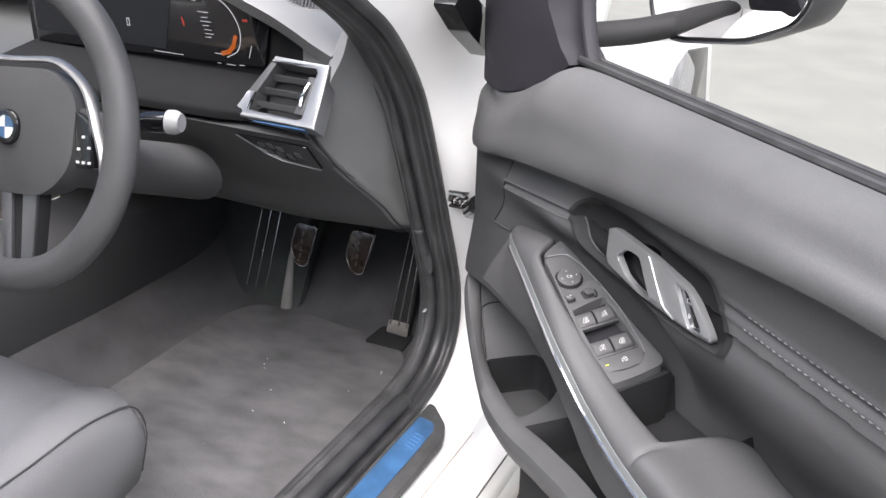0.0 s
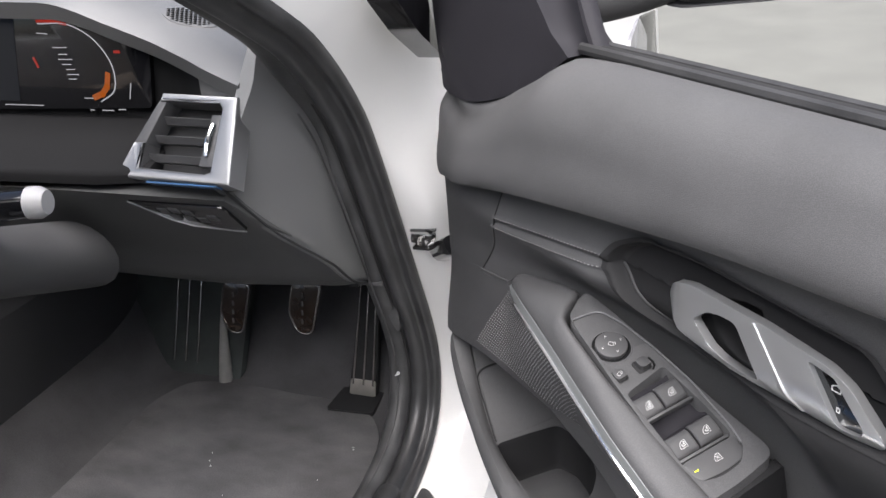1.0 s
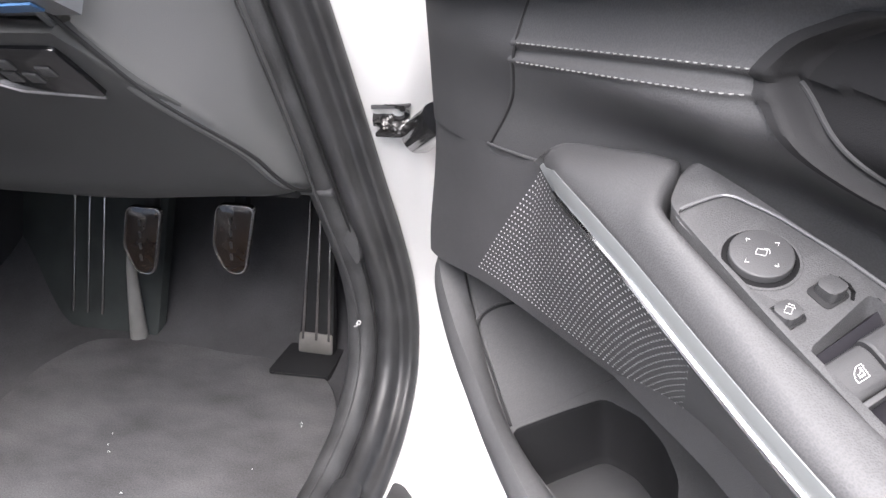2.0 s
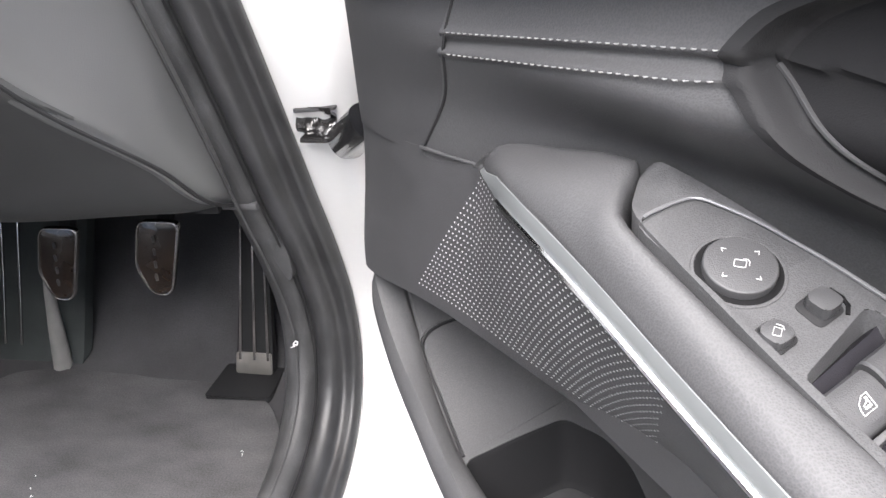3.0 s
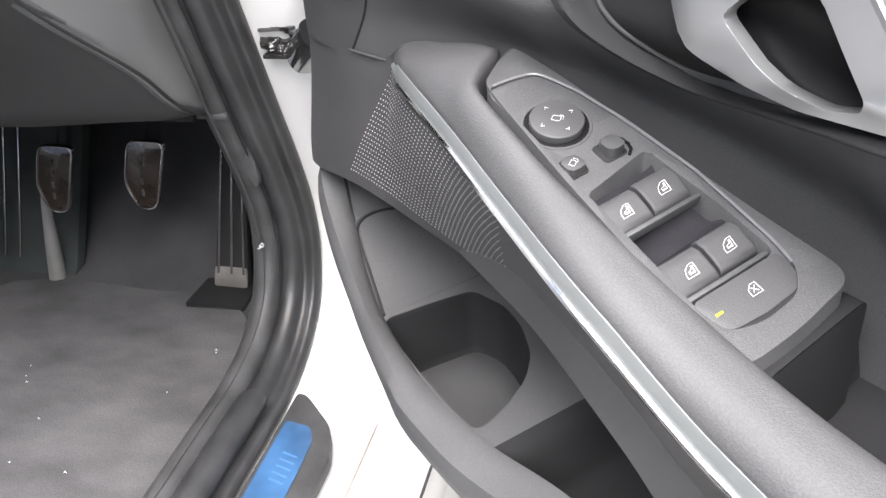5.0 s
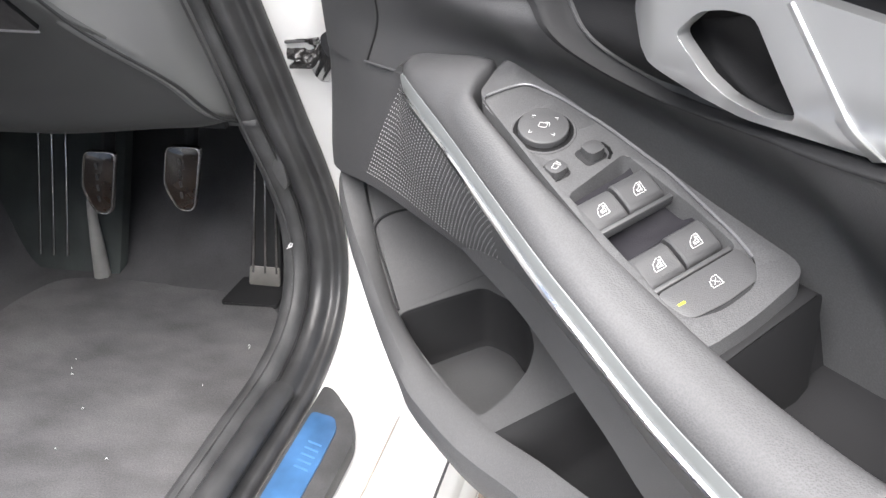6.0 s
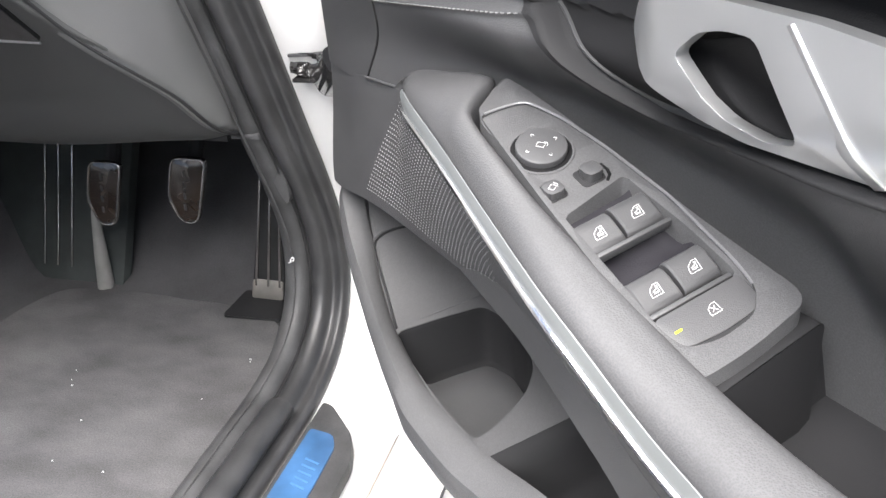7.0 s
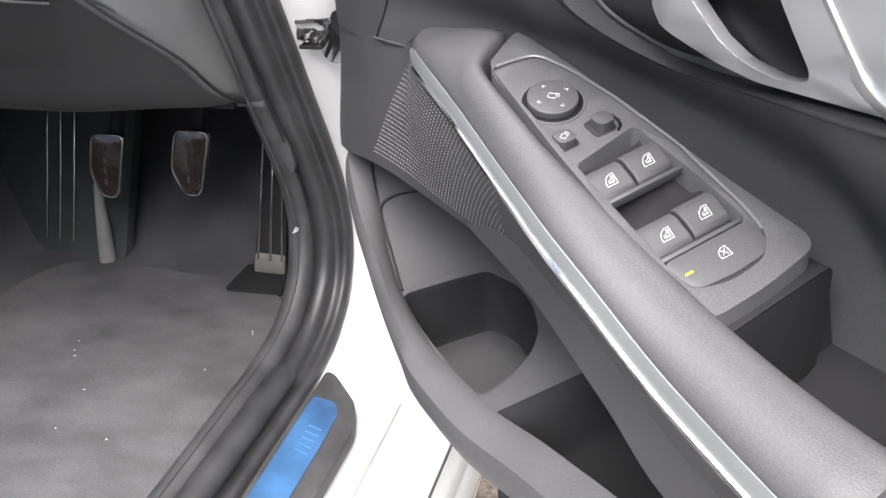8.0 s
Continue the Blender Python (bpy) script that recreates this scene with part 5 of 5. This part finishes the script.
part("display_field", prism([(-1.27, 0.96), (-0.985, 0.96), (-0.96, 1.06), (-1.27, 1.065)], lambda p: (p[0], 1.1515, p[1]), lambda p: (p[0], 1.1505, p[1])), NAVY, screen)

part("display_ledge", prism([(-1.3, 1.02), (-0.80, 1.045), (-0.74, 1.06), (-0.74, 1.2), (-1.3, 1.2)], lambda p: (p[0], p[1], 0.90), lambda p: (p[0], p[1], 0.915 + 0.25 * max(0.0, p[1] - 1.06)), bevel=0.006), PITCH, dash)
SPK = (-0.738, 1.187)
# side air vent
V = {"tl": Vector((-0.735, 1.110, 0.985)), "tr": Vector((-0.628, 1.090, 0.988)), "br": Vector((-0.616, 1.028, 0.915)), "bl": Vector((-0.783, 1.060, 0.904))}
VN = (V["br"] - V["bl"]).cross(V["tl"] - V["bl"]).normalized()
if VN.y > 0:
    VN = -VN


def vent(a, b, o=0.0):
    """Across and up the vent's face."""
    return V["bl"].lerp(V["br"], a).lerp(V["tl"].lerp(V["tr"], a), b) + VN * o


vents = part("vent_frame", prism([(0, 0), (1, 0), (1, 1), (0.0, 1.0), (0.02, 0.90), (0.78, 0.91), (0.83, 0.85), (0.83, 0.13), (0.78, 0.105), (0.17, 0.13), (0.10, 0.42), (-0.01, 0.42)], lambda p: vent(*p, -0.02), lambda p: vent(*p, 0.004), bevel=0.003, segments=3), SILVER, dash, "satin aluminium vent frame", angle=50)
part("vent_box", prism([(0.04, 0.08), (0.86, 0.08), (0.86, 0.92), (0.05, 0.92)], lambda p: vent(*p, -0.036), lambda p: vent(*p, -0.026)), DARK, vents)
for b in (0.28, 0.5, 0.72):
    part("slat", prism([(0.07, b - 0.035), (0.84, b - 0.035), (0.84, b + 0.035), (0.05, b + 0.035)], lambda p: vent(*p, -0.016 + 0.12 * (p[1] - b)), lambda p: vent(*p, -0.009 + 0.12 * (p[1] - b)), bevel=0.0015), PLASTIC, vents)
part("vent_side", prism([(-0.03, 0.40), (0.10, 0.40), (0.09, 0.92), (-0.02, 0.92)], lambda p: vent(*p, -0.02), lambda p: vent(*p, 0.001), bevel=0.002), LIGHTER, vents)
part("thumb_wheel", prism([(0.68, 0.2), (0.80, 0.2), (0.80, 0.8), (0.68, 0.8)], lambda p: vent(*p, -0.012), lambda p: vent(*p, -0.002), bevel=0.002), LIGHTER, vents)
part("wheel_chrome", tube([vent(0.74, 0.32 + 0.36 * k / 8, -0.001 + 0.003 * math.sin(math.pi * k / 8)) for k in range(9)], 0.003, 8), CHROME, vents)
part("blue_film_edge", prism([(0.28, -0.032), (0.88, -0.022), (0.88, -0.004), (0.28, -0.012)], lambda p: vent(*p, -0.01), lambda p: vent(*p, 0.0)), FILM, vents, "strip of blue film under the vent")
# light switch panel below the vent
def below(a, b, o=0.0):
    p = Vector((-0.775, 1.055, 0.885)).lerp(Vector((-0.648, 1.055, 0.882)), a) + Vector((0, 0.042, -0.048)) * b
    return p + Vector((0, -0.75, -0.66)) * o


lights = part("light_switch_panel", prism(rounded([(0, 0.08), (0.98, 0.02), (0.98, 0.95), (0.42, 0.9), (0.25, 0.72)], 0.05), lambda p: below(*p, -0.01), lambda p: below(*p, 0.004), bevel=0.002), GLOSS, dash, "gloss black light switch panel")
part("panel_edge", tube([below(a, b, 0.004) for a, b in ((0.0, 0.1), (0.12, 0.4), (0.25, 0.74), (0.42, 0.93), (0.7, 0.955), (0.97, 0.965))], 0.0011, 6), SILVER, lights, "thin silver edge of the panel")
for a, b in ((0.3, 0.35), (0.43, 0.3), (0.55, 0.35), (0.36, 0.58), (0.5, 0.6), (0.64, 0.6), (0.78, 0.45)):
    part("light_button", prism([(a - 0.045, b - 0.09), (a + 0.045, b - 0.09), (a + 0.045, b + 0.09), (a - 0.045, b + 0.09)], lambda p: below(*p, 0.003), lambda p: below(*p, 0.0055), bevel=0.0008), LIGHTER, lights)


def pad_top(x, y):
    """Height of the upper pad."""
    yf, zf = front(x), crown(x)
    sec = np.array(spline([(yf + 0.002, zf), (yf + 0.02, zf + 0.010), (yf + 0.10, zf + 0.02), (1.35, 1.04), (1.6, 1.0)], 40))
    return float(np.interp(y, sec[:, 0], sec[:, 1]))


speaker = part("dash_speaker", prism([(SPK[0] + 0.034 * math.cos(q), SPK[1] + 0.024 * math.sin(q)) for q in [2 * math.pi * k / 32 for k in range(32)]], lambda p: (p[0], p[1], pad_top(*p) - 0.006), lambda p: (p[0], p[1], pad_top(*p) + 0.0012), bevel=0.0005), SHEEN, dash)
bm = bmesh.new()
for i in range(-6, 7):
    for j in range(-5, 6):
        x, y = SPK[0] + 0.0056 * (i + 0.5 * (j % 2)), SPK[1] + 0.0048 * j
        if ((x - SPK[0]) / 0.031) ** 2 + ((y - SPK[1]) / 0.021) ** 2 < 1:
            disc(pose(x, y, pad_top(x, y) + 0.0011), 0.0021, 0.0004, 8, bm=bm)
part("speaker_holes", bm, PITCH, speaker, kind="stuff")

# ---- steering wheel and column ----
SW, ST = Vector((-0.858, 0.757, 0.952)), 17
frame_sw = pose(*SW, 90 - ST, 0, 0) @ pose(0, 0, 0, 0, 0, 5)
steer = thing("steering_wheel", SW, "leather steering wheel with silver spoke and round badge", "steering wheel")


def W(x, y, o=0.0):
    """x across, y up the wheel, o towards the driver."""
    return frame_sw @ Vector((x, y, o))


bm = tube([W(0.176 * math.cos(a), 0.176 * math.sin(a)) for a in [2 * math.pi * k / 72 for k in range(72)]], 0.0205, 14, flat=0.85, up=(frame_sw.col[2][:3]), ring=True)
part("rim", bm, LEATHER, steer, "thick grey leather rim")
hub = rounded([(-0.098, 0.04), (-0.06, 0.07), (0.06, 0.07), (0.098, 0.04), (0.092, -0.04), (0.05, -0.078), (-0.05, -0.078), (-0.092, -0.04)], 0.025, 5)
hubpart = part("airbag_cover", prism(hub, lambda p: W(*p, -0.045), lambda p: W(*p, 0.004 - 1.2 * (p[0] ** 2 + p[1] ** 2)), bevel=0.008, segments=3, cuts=1), SOFT, steer)
part("badge", disc(frame_sw, 0.021, 0.007, 32, 0.002), GLOSS, hubpart, "round badge in blue and white")
for sx, sy, mm in ((1, 1, FILM), (-1, -1, FILM), (1, -1, INK), (-1, 1, INK)):
    pts = [(0, 0)] + [(sx * 0.0135 * math.cos(a), sy * 0.0135 * math.sin(a)) for a in [math.pi / 2 * k / 8 for k in range(9)]]
    part("badge_field", prism(pts, lambda p: W(*p, 0.006), lambda p: W(*p, 0.0075)), mm, hubpart)
for s in (1, -1):
    sp = rounded([(s * 0.07, 0.03), (s * 0.16, 0.022), (s * 0.16, -0.03), (s * 0.075, -0.04)], 0.008)
    part("spoke", prism(sp, lambda p: W(*p, -0.035), lambda p: W(*p, -0.015), bevel=0.004), PLASTIC, steer)
    ln = spline([(0.0, 0.08), (s * 0.07, 0.076), (s * 0.106, 0.052), (s * 0.126, 0.005), (s * 0.138, -0.03), (s * 0.138, -0.055)], 24)
    part("spoke_trim", tube([W(q[0], q[1], -0.012) for q in ln], 0.0065, 8, flat=0.6), SILVER, steer, "curved silver trim")
    bp = part("button_pad", prism(rounded([(s * 0.096, 0.025), (s * 0.121, 0.012), (s * 0.128, -0.04), (s * 0.096, -0.04)], 0.005), lambda p: W(*p, -0.02), lambda p: W(*p, -0.008), bevel=0.002), GLOSS, steer, "black button pad with small white signs")
    bm = bmesh.new()
    for bx, by in ((0.102, -0.033), (0.111, -0.033), (0.12, -0.033), (0.103, -0.018), (0.119, -0.016), (0.11, -0.004)):
        box((s * bx, by, -0.0075), (0.004, 0.003, 0.001), frame_sw, bm=bm)
    part("button_signs", bm, INK, bp)
lower = part("lower_spoke", prism(rounded([(-0.034, -0.07), (0.034, -0.07), (0.026, -0.168), (-0.026, -0.168)], 0.006), lambda p: W(*p, -0.032), lambda p: W(*p, -0.015), bevel=0.004), DARK, steer, "split lower spoke with silver bars")
for a in (-1, 1):
    part("silver_bar", prism(rounded([(a * 0.010, -0.072), (a * 0.031, -0.072), (a * 0.024, -0.165), (a * 0.008, -0.165)], 0.003), lambda p: W(*p, -0.020), lambda p: W(*p, -0.010 - 0.1 * abs(p[0])), bevel=0.002), SILVER, lower)
TIP = material("pale_grey_plastic", (0.33, 0.33, 0.335), 0.5, vary=0.08, vscale=30)
column = thing("steering_column", (-0.91, 0.95, 0.80), "dark steering column shroud with stalk", "steering column")
rows = []
for k in range(12):
    t = k / 11
    c = SW + Vector((-0.03, 0.06 + 0.26 * t, -0.06 - 0.10 * t))
    r = 0.046 + 0.010 * t
    rows.append([c + Vector((r * 1.1 * math.cos(a), 0.0, r * 0.8 * math.sin(a))) for a in [2 * math.pi * q / 18 for q in range(18)]])
part("shroud", loft(rows, closed=True), PLASTIC, column)
stalk = part("stalk", tube([(-0.87, 0.925, 0.905), (-0.835, 0.93, 0.918), (-0.815, 0.936, 0.920), (-0.79, 0.942, 0.922)], [0.009, 0.011, 0.015, 0.014], 14), GLOSS, column, "wiper stalk with grey end")
part("stalk_end", tube([(-0.79, 0.942, 0.922), (-0.78, 0.945, 0.922), (-0.772, 0.947, 0.922)], [0.0165, 0.0165, 0.012], 14), TIP, stalk, "light grey stalk tip")

# ---- driver's seat ----
seat = thing("driver_seat", (-0.97, 0.45, 0.335), "grey leather driver's seat, front of the cushion", "car seat")
top = along((-1.0, 0.030), (-0.8, 0.034), (-0.55, 0.022), (0, 0.022), (0.55, 0.022), (0.8, 0.034), (1.0, 0.030))
rows = []
for k in range(41):
    s = -1 + k / 20
    x = -0.978 + 0.258 * s
    e = 1 - (1 - math.sqrt(max(0.0, 1 - max(0.0, (abs(s) - 0.8) / 0.2) ** 2.0))) * 0.35
    sec = spline([(0.05, 0.56), (0.35, 0.565), (0.62, 0.585), (0.72, 0.588), (0.77, 0.57), (0.785, 0.53), (0.77, 0.485), (0.70, 0.455), (0.3, 0.44), (0.05, 0.44)], 30)
    rows.append([(x, 0.05 + (q[0] - 0.05) * (0.93 + 0.07 * e), 0.515 + (q[1] + (top(s) if q[1] > 0.52 else 0) - 0.515) * e) for q in sec])
cushion = part("cushion", loft(rows, closed=True), SEATLEATHER, seat, "grey leather seat cushion", angle=60)
part("piping", tube(spline([(-0.733, 0.2, 0.598), (-0.733, 0.6, 0.607), (-0.733, 0.711, 0.610), (-0.733, 0.766, 0.594), (-0.733, 0.782, 0.556), (-0.733, 0.766, 0.49)], 40), 0.0013, 6), LIGHTER, cushion, "grey piping on the cushion edge")
part("cushion_seam", tube(spline([(-0.80, 0.2, 0.585), (-0.80, 0.5, 0.592), (-0.81, 0.56, 0.594), (-0.88, 0.60, 0.588), (-1.0, 0.61, 0.584)], 30), 0.004, 6), DARK, cushion, "deep dark seam between cushion and bolster")
part("side_cover", prism(rounded([(0.05, 0.36), (0.60, 0.36), (0.70, 0.40), (0.715, 0.47), (0.05, 0.50)], 0.02), lambda p: (-0.76, p[0], p[1]), lambda p: (-0.702, p[0], p[1]), bevel=0.006), LIGHTER, seat, "grey plastic seat side cover")
part("backrest", box((-0.97, -0.02, 0.9), (0.52, 0.14, 0.75), None, 0.05, 4), SEATLEATHER, seat)
part("seat_rail", box((-0.97, 0.4, 0.38), (0.42, 0.6, 0.08), None, 0.01), DARK, seat)
